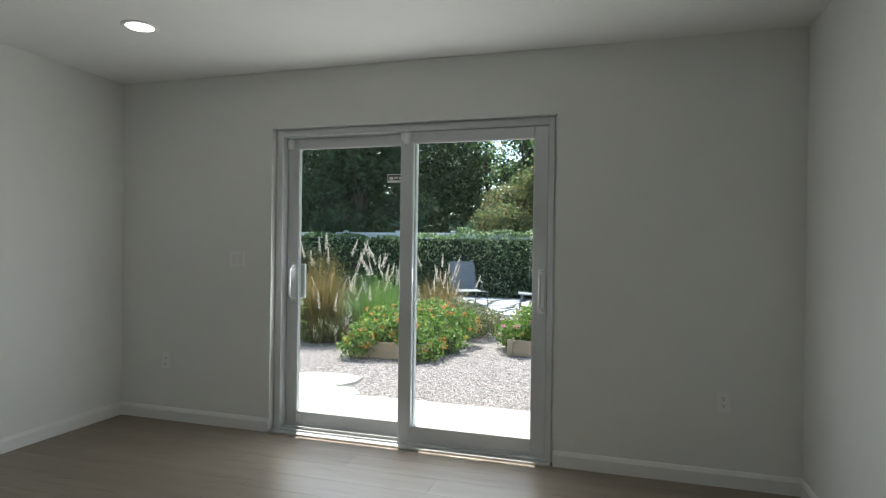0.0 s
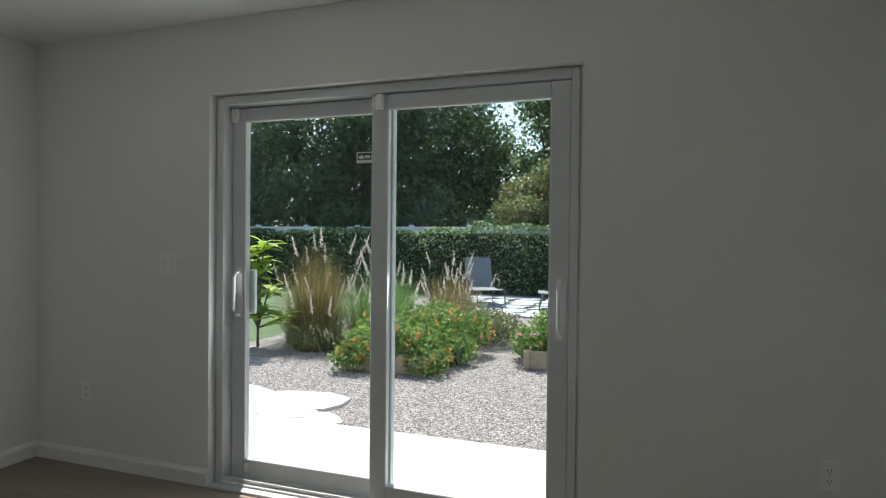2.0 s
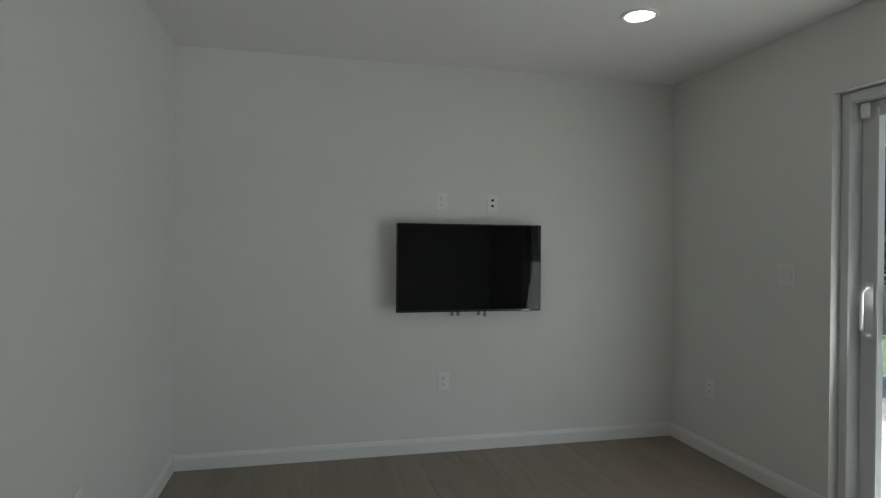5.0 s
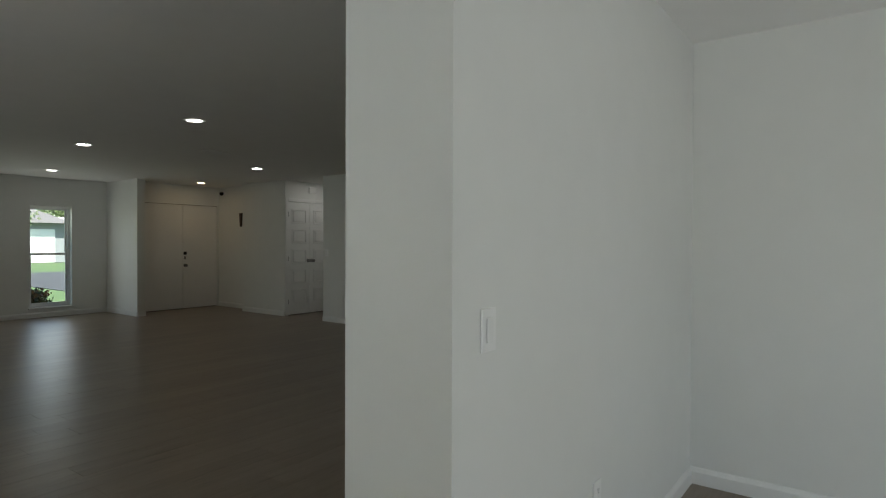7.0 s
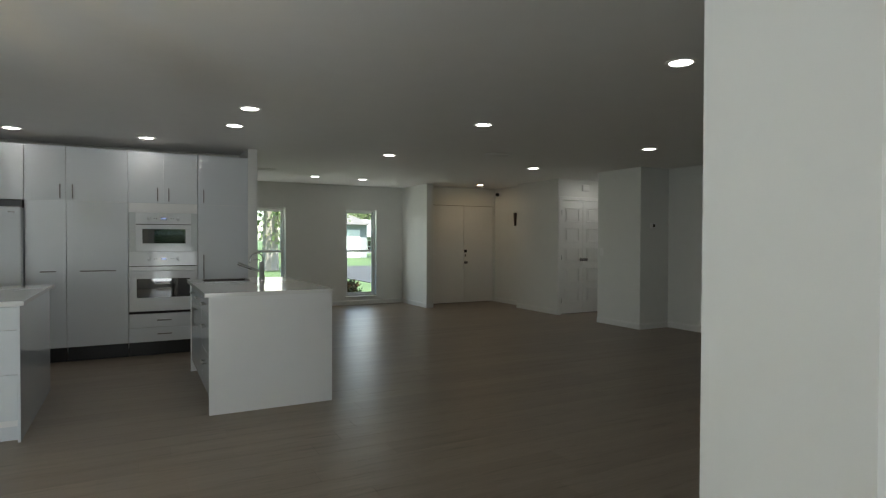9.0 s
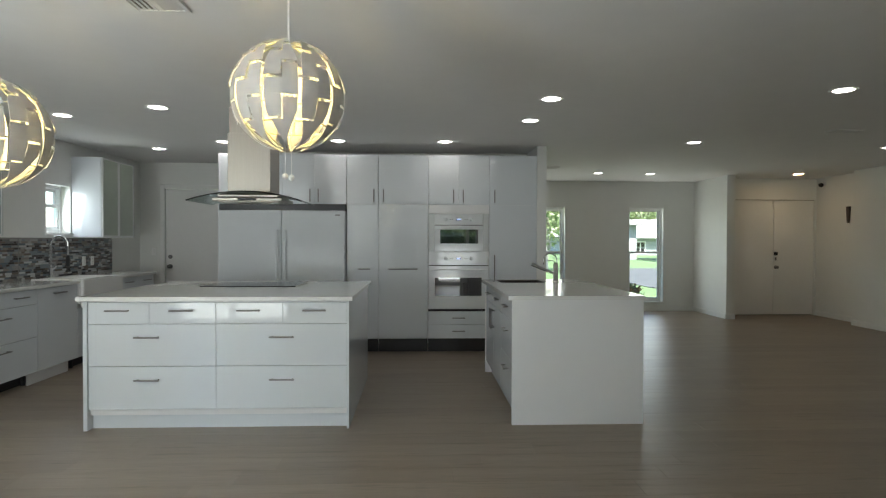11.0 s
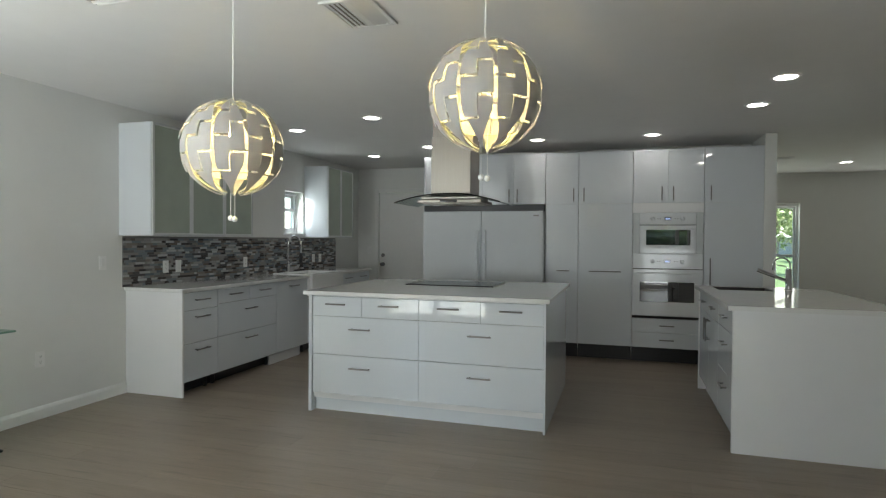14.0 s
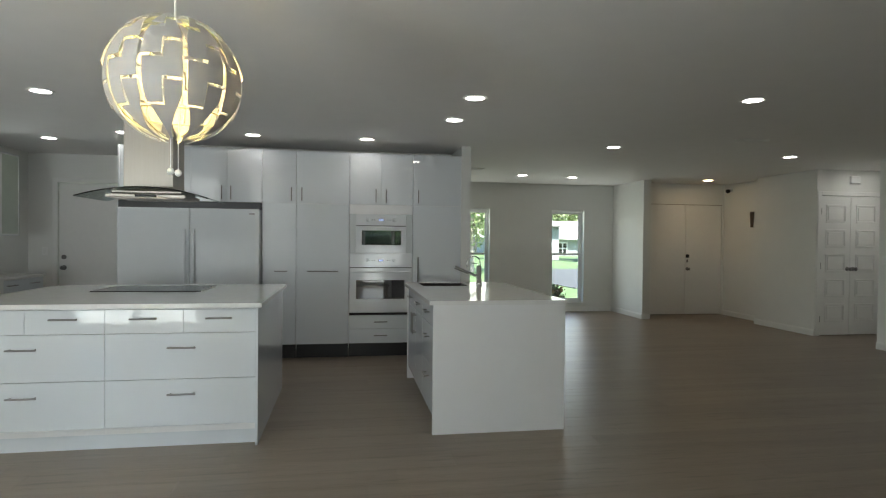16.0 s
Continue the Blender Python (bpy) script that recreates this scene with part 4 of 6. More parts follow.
def oven(name, u0, u1, z0, zc, z1, win, label):
    o = thing(name, ((u0 + u1) / 2, -10.03, z0), label, "oven")
    part("control_panel", fbox(bmesh.new(), FT, u0, u1, zc, z1, -0.02, 0.004, 0.002), M_APPL, o)
    dr = part("oven_door", fbox(bmesh.new(), FT, u0, u1, z0, zc - 0.008, -0.02, 0.012, 0.003), M_APPL, o)
    # dark strip painted as the shade between panel and door
    part("door_gap", fbox(bmesh.new(), FT, u0 + 0.002, u1 - 0.002, zc - 0.008, zc, -0.02, -0.002), M_DARK, o)
    a, b, c0, c1 = win
    part("door_glass", fbox(bmesh.new(), FT, a, b, c0, c1, 0.012, 0.0135, 0.0005), M_OVENGLASS, dr, "dark oven window")
    hb = bmesh.new()
    zz = zc - 0.05
    tube(hb, [fpt(FT, u0 + 0.03, zz, 0.045), fpt(FT, u1 - 0.03, zz, 0.045)], 0.008, 10)
    for q in (u0 + 0.06, u1 - 0.06):
        tube(hb, [fpt(FT, q, zz, 0.01), fpt(FT, q, zz, 0.045)], 0.006, 8)
    part("oven_handle", hb, M_APPL, dr)
    zk = (zc + z1) / 2
    um = (u0 + u1) / 2
    for s in (-0.15, 0.15):
        part("dial", lathe(bmesh.new(), fpt(FT, um + s, zk, 0.004), [(0.022, 0), (0.02, 0.018), (0.004, 0.02)], 16, "y"), M_APPL, o, smooth=True)
    dd = part("display", fbox(bmesh.new(), FT, um - 0.032, um + 0.032, zk - 0.014, zk + 0.014, 0.004, 0.0055), M_BLACKGLASS, o)
    dg = bmesh.new()
    for k in range(4):
        fbox(dg, FT, um - 0.022 + k * 0.012, um - 0.015 + k * 0.012, zk - 0.007, zk + 0.007, 0.0055, 0.006)
    part("digits", dg, M_LED, dd)
    for s in (-0.1, -0.075, 0.075, 0.1):
        part("button", lathe(bmesh.new(), fpt(FT, um + s, zk, 0.004), [(0.006, 0), (0.006, 0.004), (0.002, 0.005)], 10, "y"), M_NICKEL, o)
    return o


oven("microwave_oven", 1.597, 2.167, 1.192, 1.505, 1.632, (1.655, 2.1, 1.285, 1.45), "white built-in microwave oven with a dark window")
oven("wall_oven", 1.528, 2.236, 0.515, 1.03, 1.186, (1.61, 2.16, 0.67, 0.885), "white built-in wall oven with a dark window")

# fridge and freezer side by side under bridging cupboards
c = thing("bridge_cabinet", (3.92, -10.3, TM), "gloss white wall cupboards above the fridges", "kitchen cabinet")
part("carcass", fbox(bmesh.new(), FT, 3.193, 4.645, TM, TZ, -0.61, -0.021), M_PANEL, c)
front(FT, 3.192, 3.56, TM, TZ, c, "door", hnd=(3.515, 1.84, 0.15, True))
front(FT, 3.56, 3.93, TM, TZ, c, "door", hnd=(3.61, 1.84, 0.15, True))
front(FT, 3.93, 4.29, TM, TZ, c, "door", hnd=(4.24, 1.84, 0.15, True))
front(FT, 4.29, 4.645, TM, TZ, c, "door", hnd=(4.34, 1.84, 0.15, True))
part("side_panel", box(4.646, -10.66, 0, 4.662, -10.04, TZ), M_GLOSS, c)
FF = ("y", -9.92, 1)
for u0, u1, hx, lab in ((3.20, 3.9138, 3.87, "white upright refrigerator with a single door"), (3.9162, 4.63, 3.96, "white upright freezer with a single door")):
    f = thing("refrigerator" if u0 < 3.5 else "freezer", ((u0 + u1) / 2, -10.3, 0), lab, "refrigerator", "fridge and freezer pair")
    part("cabinet", box(u0, -10.62, 0.03, u1, -9.985, 1.655, bev=0.004), M_FRIDGE, f)
    d = part("door", box(u0, -9.98, 0.10, u1, -9.92, 1.66, bev=0.012, seg=2), M_FRIDGE, f)
    hb = bmesh.new()
    bx(hb, hx - 0.015, -9.893, 0.72, hx + 0.015, -9.876, 1.44, 0.006, 2)
    for z in (0.74, 1.40):
        bx(hb, hx - 0.011, -9.921, z, hx + 0.011, -9.89, z + 0.02, 0.003)
    part("door_handle", hb, M_FRIDGE, d, "flat white door handle")
    part("kick_grille", box(u0 + 0.01, -9.98, 0.02, u1 - 0.01, -9.95, 0.095), M_BLACKPL, f)
    for q in (u0 + 0.05, u1 - 0.05):
        for yy in (-10.05, -10.55):
            part("foot", tube(bmesh.new(), [(q, yy, 0), (q, yy, 0.03)], 0.02, 8), M_BLACKPL, f)
    if u0 < 3.5:
        part("badge", box(3.25, -9.92, 1.60, 3.31, -9.918, 1.615), M_NICKEL, d)
# black strip painted in for the shade between fridges and cupboards
part("black_filler", box(3.2, -10.3, 1.664, 4.64, -9.99, 1.737, bev=0.002), M_BLACKPL, c, "black strip standing in for the shade above the fridges")

# range hood
t = thing("range_hood", (3.77, -8.36, 1.62), "stainless steel island range hood with a curved glass canopy", "range hood")
part("chimney", box(3.61, -8.5, 1.735, 3.945, -8.2, CEIL, bev=0.003), M_DUCT, t, "tall brushed steel duct cover")
part("chimney_sleeve", box(3.60, -8.51, 1.73, 3.955, -8.19, 2.22, bev=0.002), M_DUCT, t)
bm = bmesh.new()
bx(bm, 3.49, -8.56, 1.645, 4.06, -8.12, 1.672, 0.004)
bx(bm, 3.52, -8.54, 1.672, 4.03, -8.14, 1.705, 0.01)
bx(bm, 3.58, -8.52, 1.705, 3.97, -8.18, 1.73, 0.01)
part("hood_body", bm, M_DUCT, t)
fl = bmesh.new()
for k in range(2):
    bx(fl, 3.52 + 0.26 * k, -8.52, 1.641, 3.76 + 0.26 * k, -8.16, 1.645)
part("filter_mesh", fl, M_DUCT, t)
bm = bmesh.new()
cols = []
for k in range(25):
    a = -1 + 2 * k / 24
    xx = 3.775 + 0.465 * a
    zz = 1.715 - 0.075 * a * a
    cols.append([bm.verts.new((xx, yy, zz + dz)) for yy, dz in ((-8.64, 0.0), (-8.04, 0.0), (-8.04, 0.007), (-8.64, 0.007))])
for u, v in zip(cols, cols[1:]):
    for i in range(4):
        bm.faces.new((u[i], u[(i + 1) % 4], v[(i + 1) % 4], v[i]))
bm.faces.new(cols[0])
bm.faces.new(cols[-1][::-1])
bmesh.ops.recalc_face_normals(bm, faces=bm.faces)
part("glass_canopy", bm, M_HOODGLASS, t, "curved smoked glass canopy")
bm = bmesh.new()
for yy in (-8.037,):
    tube(bm, [(3.775 + 0.465 * (-1 + k / 12), yy, 1.7185 - 0.075 * (-1 + k / 12) ** 2) for k in range(25)], 0.005, 6)
part("canopy_edge", bm, M_BLACKGLASS, t, "dark ground glass edge")
part("control_strip", box(3.7, -8.12, 1.65, 3.85, -8.117, 1.668), M_BLACKGLASS, t)
for q in (3.6, 3.95):
    part("hood_lamp", lathe(bmesh.new(), (q, -8.34, 1.641), [(0.03, 0), (0.03, -0.003), (0.01, -0.004)], 14), M_APPL, t)

# wall run: base units, dishwasher, apron sink, worktop
FE = ("x", 5.82, -1)
B0 = 0.115


def base(name, u0, u1, label, cat="kitchen cabinet"):
    c = thing(name, (6.1, (u0 + u1) / 2, 0), label, cat, "base units along the wall")
    body(FE, u0, u1, B0, UND, 0.575, c)
    for yy in (u0 + 0.05, u1 - 0.05):
        for xx in (5.92, 6.3):
            part("foot", tube(bmesh.new(), [(xx, yy, 0), (xx, yy, B0)], 0.018, 8), M_BLACKPL, c)
    # same darkening board as under the tall units
    part("toe_kick", box(5.945, u0 + 0.002, 0.002, 5.96, u1 - 0.002, B0 - 0.002), M_BLACKPL, c, "recessed black board that darkens the gap under the unit")
    return c


c = base("drawer_unit", -7.732, -7.30, "gloss white three-drawer base unit with a side panel")
part("side_panel", box(5.808, -7.298, 0, 6.398, -7.28, UND - 0.001, bev=0.001), M_PANEL, c, "white side panel reaching the floor")
for z0, z1, hz in ((0.715, 0.868, 0.80), (0.435, 0.715, 0.655), (B0, 0.435, 0.375)):
    front(FE, -7.732, -7.30, z0, z1, c, hnd=(-7.515, hz, 0.17, False))
c = base("drawer_unit", -8.662, -7.734, "gloss white wide base unit with four drawers")
for a, b in ((-8.196, -7.734), (-8.662, -8.196)):
    front(FE, a, b, 0.735, 0.868, c, hnd=((a + b) / 2, 0.81, 0.17, False))
front(FE, -8.662, -7.734, 0.435, 0.735, c, hnd=(-8.2, 0.65, 0.17, False))
front(FE, -8.662, -7.734, B0, 0.435, c, hnd=(-8.2, 0.37, 0.17, False))
c = base("dishwasher", -9.28, -8.664, "built-in dishwasher behind a gloss white door", "dishwasher")
front(FE, -9.28, -8.664, B0, 0.868, c, "door", hnd=(-8.97, 0.81, 0.17, False))
part("plinth", box(5.87, -9.2, 0, 5.885, -8.6, 0.098), M_PANEL, c)
c = base("sink_unit", -10.08, -9.282, "gloss white base unit under the apron sink")
front(FE, -9.68, -9.282, B0, 0.62, c, "door", hnd=(-9.63, 0.52, 0.15, True))
front(FE, -10.08, -9.68, B0, 0.62, c, "door", hnd=(-9.73, 0.52, 0.15, True))
t = thing("apron_sink", (6.05, -9.68, 0.63), "white fireclay apron-front farmhouse sink", "sink")
bm = bmesh.new()
bx(bm, 5.76, -10.07, 0.625, 5.80, -9.29, CT + 0.01, 0.008)
bx(bm, 6.25, -10.07, 0.66, 6.29, -9.29, CT + 0.01, 0.006)
bx(bm, 5.80, -9.33, 0.66, 6.25, -9.29, CT + 0.01, 0.006)
bx(bm, 5.80, -10.07, 0.66, 6.25, -10.03, CT + 0.01, 0.006)
bx(bm, 5.80, -10.03, 0.66, 6.25, -9.33, 0.69)
part("bowl", bm, M_CERAMIC, t)
part("drain", lathe(bmesh.new(), (6.05, -9.68, 0.69), [(0.045, 0), (0.045, 0.003), (0.02, 0.004)], 16), M_CHROME, t)
c = base("drawer_unit", -10.98, -10.082, "gloss white base unit with small top drawers")
for a, b in ((-10.53, -10.082), (-10.98, -10.53)):
    front(FE, a, b, 0.735, 0.868, c, hnd=((a + b) / 2, 0.81, 0.17, False))
    front(FE, a, b, B0, 0.735, c, "door", hnd=(a + 0.05 if b > -10.2 else b - 0.05, 0.62, 0.15, True))
worktop("wall_worktop", 5.79, -9.288, 6.398, -7.262, "white quartz worktop along the tiled wall")
worktop("wall_worktop", 5.79, -11.0, 6.398, -10.074, "white quartz worktop beyond the sink")
worktop("wall_worktop", 6.295, -10.072, 6.398, -9.29, "narrow white quartz strip behind the sink")
t = thing("spring_tap", (6.34, -9.7, CT), "tall chrome spring-neck kitchen tap", "tap")
bm = bmesh.new()
tube(bm, [(6.34, -9.7, CT), (6.34, -9.7, CT + 0.36)] + arc((6.25, -9.7, CT + 0.36), 0.09, 0, 180, 12, (1, 0))[1:] + [(6.16, -9.7, CT + 0.22)], 0.012, 10)
part("neck", bm, M_CHROME, t, smooth=True)
sp = bmesh.new()
for k in range(22):
    lathe(sp, (6.34, -9.7, CT + 0.14 + 0.01 * k), [(0.012, 0), (0.018, 0.0025), (0.012, 0.005)], 10)
part("spring", sp, M_NICKEL, t)
part("spray_head", lathe(bmesh.new(), (6.16, -9.7, CT + 0.22), [(0.014, 0.02), (0.02, 0.0), (0.022, -0.09), (0.012, -0.1)], 14), M_BLACKPL, t, smooth=True)
part("tap_base", lathe(bmesh.new(), (6.34, -9.7, CT), [(0.028, 0), (0.028, 0.02), (0.02, 0.03), (0.02, 0.1), (0.01, 0.11)], 16), M_CHROME, t, smooth=True)
part("lever", tube(bmesh.new(), [(6.34, -9.72, CT + 0.08), (6.33, -9.78, CT + 0.12)], 0.006, 8), M_CHROME, t)


def wall_cupboard(u0, u1, splits, label):
    f = ("x", 6.04, -1)
    c = thing("wall_cupboard", (6.2, (u0 + u1) / 2, 1.345), label, "wall cupboard", "frosted glass wall cupboards")
    part("carcass", box(6.062, u0, 1.345, 6.398, u1, 2.285, bev=0.001), M_GLOSS, c)
    cuts = [u0, *splits, u1]
    for a, b in zip(cuts, cuts[1:]):
        fr = bmesh.new()
        w = 0.022
        for q in ((a + 0.002, a + w, 1.347, 2.283), (b - w, b - 0.002, 1.347, 2.283), (a + w, b - w, 1.347, 1.347 + w), (a + w, b - w, 2.283 - w, 2.283)):
            fbox(fr, f, *q, -0.02, 0.0, 0.001)
        d = part("door", fr, M_ALU, c, "aluminium-framed door")
        part("frosted_pane", fbox(bmesh.new(), f, a + w - 0.001, b - w + 0.001, 1.347 + w - 0.001, 2.283 - w + 0.001, -0.014, -0.006), M_FROSTPANE, d, "frosted grey-green glass")


wall_cupboard(-8.56, -7.21, [-8.11, -7.66], "white wall cupboard with three frosted glass doors")
wall_cupboard(-10.92, -10.18, [-10.545], "white wall cupboard with two frosted glass doors")

# ---- mosaic backsplash: strips of glass and stone ----
t = thing("backsplash", (6.395, -9.1, CT), "mosaic backsplash of grey, blue and brown glass strips", "backsplash")
part("grout", box(6.396, -11.05, CT, 6.3995, -7.245, 1.338), mat("mosaic_grout", (0.22, 0.21, 0.2), 0.8), t)
MOSAIC = [(0.09, 0.085, 0.085), (0.17, 0.165, 0.16), (0.28, 0.27, 0.26), (0.05, 0.047, 0.047), (0.13, 0.155, 0.175), (0.16, 0.13, 0.11), (0.22, 0.24, 0.26), (0.48, 0.48, 0.48),
          (0.33, 0.325, 0.31), (0.07, 0.06, 0.056), (0.20, 0.23, 0.25), (0.42, 0.42, 0.41), (0.24, 0.21, 0.19)]
M_MOSAIC, M_TILE = choice_mat("mosaic_strips", MOSAIC, 0.18, coat=0.3), choice_mat("mosaic_tile", MOSAIC, 0.18, per_object=True, coat=0.3)
rng = random.Random(5)
bm = bmesh.new()
near = 0
z = CT + 0.001
while z < 1.318:
    y = -11.05 + rng.uniform(-0.05, 0)
    while y < -7.25:
        w = rng.choice((0.03, 0.05, 0.075, 0.075, 0.1, 0.12))
        a, b = max(y, -11.05), min(y + w - 0.002, -7.246)
        proud = 6.389 + rng.uniform(-0.0012, 0.0012)
        if a > -8.45 and b - a > 0.006 and near < 300:
            part("tile", box(6.396, a, z, proud, b, z + 0.0192), M_TILE, t)
            near += 1
        elif b - a > 0.006:
            bx(bm, 6.396, a, z, proud, b, z + 0.0192)
        y += w
    z += 0.0208
part("mosaic", bm, M_MOSAIC, t, kind="stuff")
part("edge_trim", box(6.386, -9.27, CT + 0.001, 6.3955, -9.262, 1.338), M_NICKEL, t)

# ---- pendant lamps ----
def plate(cells, r, thick, gap, wide, flare):
    """A curved sheet over (azimuth, elevation) cells, in degrees; its sides keep a gap to the next column."""
    bm = bmesh.new()
    top, low = max(c[3] for c in cells), min(c[2] for c in cells)
    for a0, a1, e0, e1, open_sides in cells:
        na, ne = 6, max(3, int((e1 - e0) / 4))
        grid = {}
        for i in range(na + 1):
            for j in range(ne + 1):
                el = radians(e0 + (e1 - e0) * j / ne)
                cut = gap + wide * max(0.0, abs(math.degrees(el)) - 26)
                cut = min(cut, 14.5)
                lo, hi = (a0 + (cut if a0 <= -17.9 else 0)), (a1 - (cut if a1 >= 17.9 else 0))
                az = radians(lo + (hi - lo) * i / na)
                out = r * (1 + flare * max(0.0, (top - math.degrees(el)) / (top - low)) ** 1.5)
                for s, rr in ((0, out), (1, out - thick), (2, out), (3, out - thick)):
                    grid[i, j, s] = bm.verts.new((rr * math.cos(el) * math.cos(az), rr * math.cos(el) * math.sin(az), rr * math.sin(el)))
        for i in range(na):
            for j in range(ne):
                bm.faces.new([grid[p] for p in ((i, j, 0), (i + 1, j, 0), (i + 1, j + 1, 0), (i, j + 1, 0))])
                bm.faces.new([grid[p] for p in ((i, j, 1), (i, j + 1, 1), (i + 1, j + 1, 1), (i + 1, j, 1))])
        for i in range(na):
            for j in (0, ne):
                bm.faces.new([grid[p] for p in ((i, j, 2), (i, j, 3), (i + 1, j, 3), (i + 1, j, 2))])
        for j in range(ne):
            for i in [q for q, o in ((0, "l"), (na, "r")) if o in open_sides]:
                bm.faces.new([grid[p] for p in ((i, j, 2), (i, j + 1, 2), (i, j + 1, 3), (i, j, 3))])
    for v in [v for v in bm.verts if not v.link_faces]:
        bm.verts.remove(v)
    return bm


PENDANT_Z, R = 1.872, 0.2105
lamp = thing("pendant_lamp", (2.848, -5.5, PENDANT_Z), "white globe pendant lamp of staggered plastic petals, glowing yellow inside", "pendant lamp", "pair of globe pendants")
SHAPES = [
    ("upper_petal", [(-18, -0.9, 38, 57, "lr"), (-18, 0, 57, 80, "l"), (0, 18, 57, 80, "r"), (0, 18, 51, 57, "r")], R * 0.985, 1.6, 0.30, 0.035),
    ("middle_petal", [(-18, 0, 6.5, 22.5, "lr"), (-18, 0, 22.5, 35.5, "l"), (0, 18, 22.5, 35.5, "r"), (0, 18, 35.5, 48, "lr")], R * 0.985, 2.0, 0.28, 0.05),
    ("middle_petal", [(-18, 0, -32, -11, "lr"), (-18, 0, -11, 4.5, "l"), (0, 18, -11, 4.5, "r"), (0.9, 18, 4.5, 20.5, "lr")], R * 0.985, 2.0, 0.28, 0.055),
    ("lower_petal", [(-18, 0, -76, -34.5, "l"), (0, 18, -76, -34.5, "r"), (0.9, 18, -34.5, -13.5, "lr")], R * 1.015, 2.2, 0.35, -0.012),
]
for nm, cells, rr, gp, wd, fl in SHAPES:
    me = finish(nm, plate(cells, rr, 0.0022, gp, wd, fl), M_SHADE, True)
    for k in range(10):
        ob = new(nm, me)
        ob.parent = lamp
        ob.rotation_euler = (0, 0, radians(36 * k + 23.3))
fr = bmesh.new()
for el in (48, -38):
    rr, zz = 0.93 * R * math.cos(radians(el)), 0.93 * R * math.sin(radians(el))
    ring = [(2.848 + rr * math.cos(k * math.tau / 30), -5.5 + rr * math.sin(k * math.tau / 30), PENDANT_Z + zz) for k in range(31)]
    tube(fr, ring, 0.003, 6)
for k in range(10):
    a = k * math.tau / 10 + 0.47
    tube(fr, [(2.848 + 0.94 * R * math.cos(radians(e)) * math.cos(a), -5.5 + 0.94 * R * math.cos(radians(e)) * math.sin(a), PENDANT_Z + 0.94 * R * math.sin(radians(e))) for e in range(-78, 85, 9)], 0.003, 5)
part("inner_frame", fr, M_SHADE_IN, lamp, "pale inner frame of ribs")
part("cord", tube(bmesh.new(), [(2.848, -5.5, PENDANT_Z + 0.1), (2.848, -5.5, CEIL)], 0.0035, 8), M_PLASTIC, lamp, "white hanging cord")
part("ceiling_cup", lathe(bmesh.new(), (2.848, -5.5, CEIL), [(0.055, 0), (0.055, -0.02), (0.02, -0.04), (0.005, -0.045)], 20), M_PLASTIC, lamp, smooth=True)
part("lamp_holder", lathe(bmesh.new(), (2.848, -5.5, PENDANT_Z + 0.07), [(0.022, 0), (0.024, 0.06), (0.012, 0.1), (0.004, 0.13)], 16), M_PLASTIC, lamp, smooth=True)
part("bulb", lathe(bmesh.new(), (2.848, -5.5, PENDANT_Z), [(0.003, 0.022), (0.013, 0.027), (0.017, 0.042), (0.014, 0.06), (0.01, 0.07)], 18), M_BULB, lamp, "glowing warm bulb", smooth=True)
pc = bmesh.new()
for s, ln in ((-0.011, 0.30), (0.013, 0.295)):
    tube(pc, [(2.848 + s, -5.5, PENDANT_Z - 0.14), (2.848 + s, -5.5, PENDANT_Z - ln)], 0.0014, 5)
part("pull_cords", pc, M_PLASTIC, lamp)
for s, ln in ((-0.011, 0.30), (0.013, 0.295)):
    part("bead", lathe(bmesh.new(), (2.848 + s, -5.5, PENDANT_Z - ln - 0.01), [(0.003, -0.012), (0.01, -0.007), (0.012, 0), (0.01, 0.007), (0.003, 0.012)], 12), M_PLASTIC, lamp, "white wooden bead", smooth=True)
low = copy_thing(lamp, pose(3.965, -5.5, 1.722, 0, 0, -8))
low["label"] = "white globe pendant lamp of staggered petals, hung lower on its cord"
for ch in low.children:
    if ch.name.startswith("cord"):
        ch.data = finish("cord", tube(bmesh.new(), [(0, 0, 0.1), (0, 0, CEIL - 1.722)], 0.0035, 8), M_PLASTIC)
    if ch.name.startswith("ceiling_cup"):
        ch.location.z = CEIL - 1.722 - (CEIL - PENDANT_Z)

# ---- glass console table by the wall ----
t = thing("console_table", (6.17, -5.4, 0), "console table with a clear glass top on splayed dark metal legs", "table")
part("glass_top", box(5.965, -6.03, 0.732, 6.38, -4.75, 0.744, bev=0.004), M_TABLEGLASS, t, "clear green-edged glass top")
for xx, sx in ((6.02, -1), (6.33, 1)):
    for yy, sy in ((-5.86, -1), (-4.92, 1)):
        part("leg", tube(bmesh.new(), [(xx, yy, 0.73), (xx - sx * 0.0, yy + sy * -0.05, 0.55), (xx + sx * -0.03, yy + sy * -0.02, 0.22), (xx + sx * 0.02, yy + sy * 0.07, 0.02), (xx + sx * 0.03, yy + sy * 0.09, 0.0)], 0.012, 8), M_BLACKPL, t, "dark bent metal leg")
fr = bmesh.new()
bx(fr, 6.01, -5.9, 0.712, 6.34, -5.87, 0.731, 0.003)
bx(fr, 6.01, -4.91, 0.712, 6.34, -4.88, 0.731, 0.003)
bx(fr, 6.16, -5.87, 0.712, 6.19, -4.91, 0.731, 0.003)
part("top_frame", fr, M_BLACKPL, t)

# ---- outdoors: ground, patio, gravel garden ----
GZ = -0.1


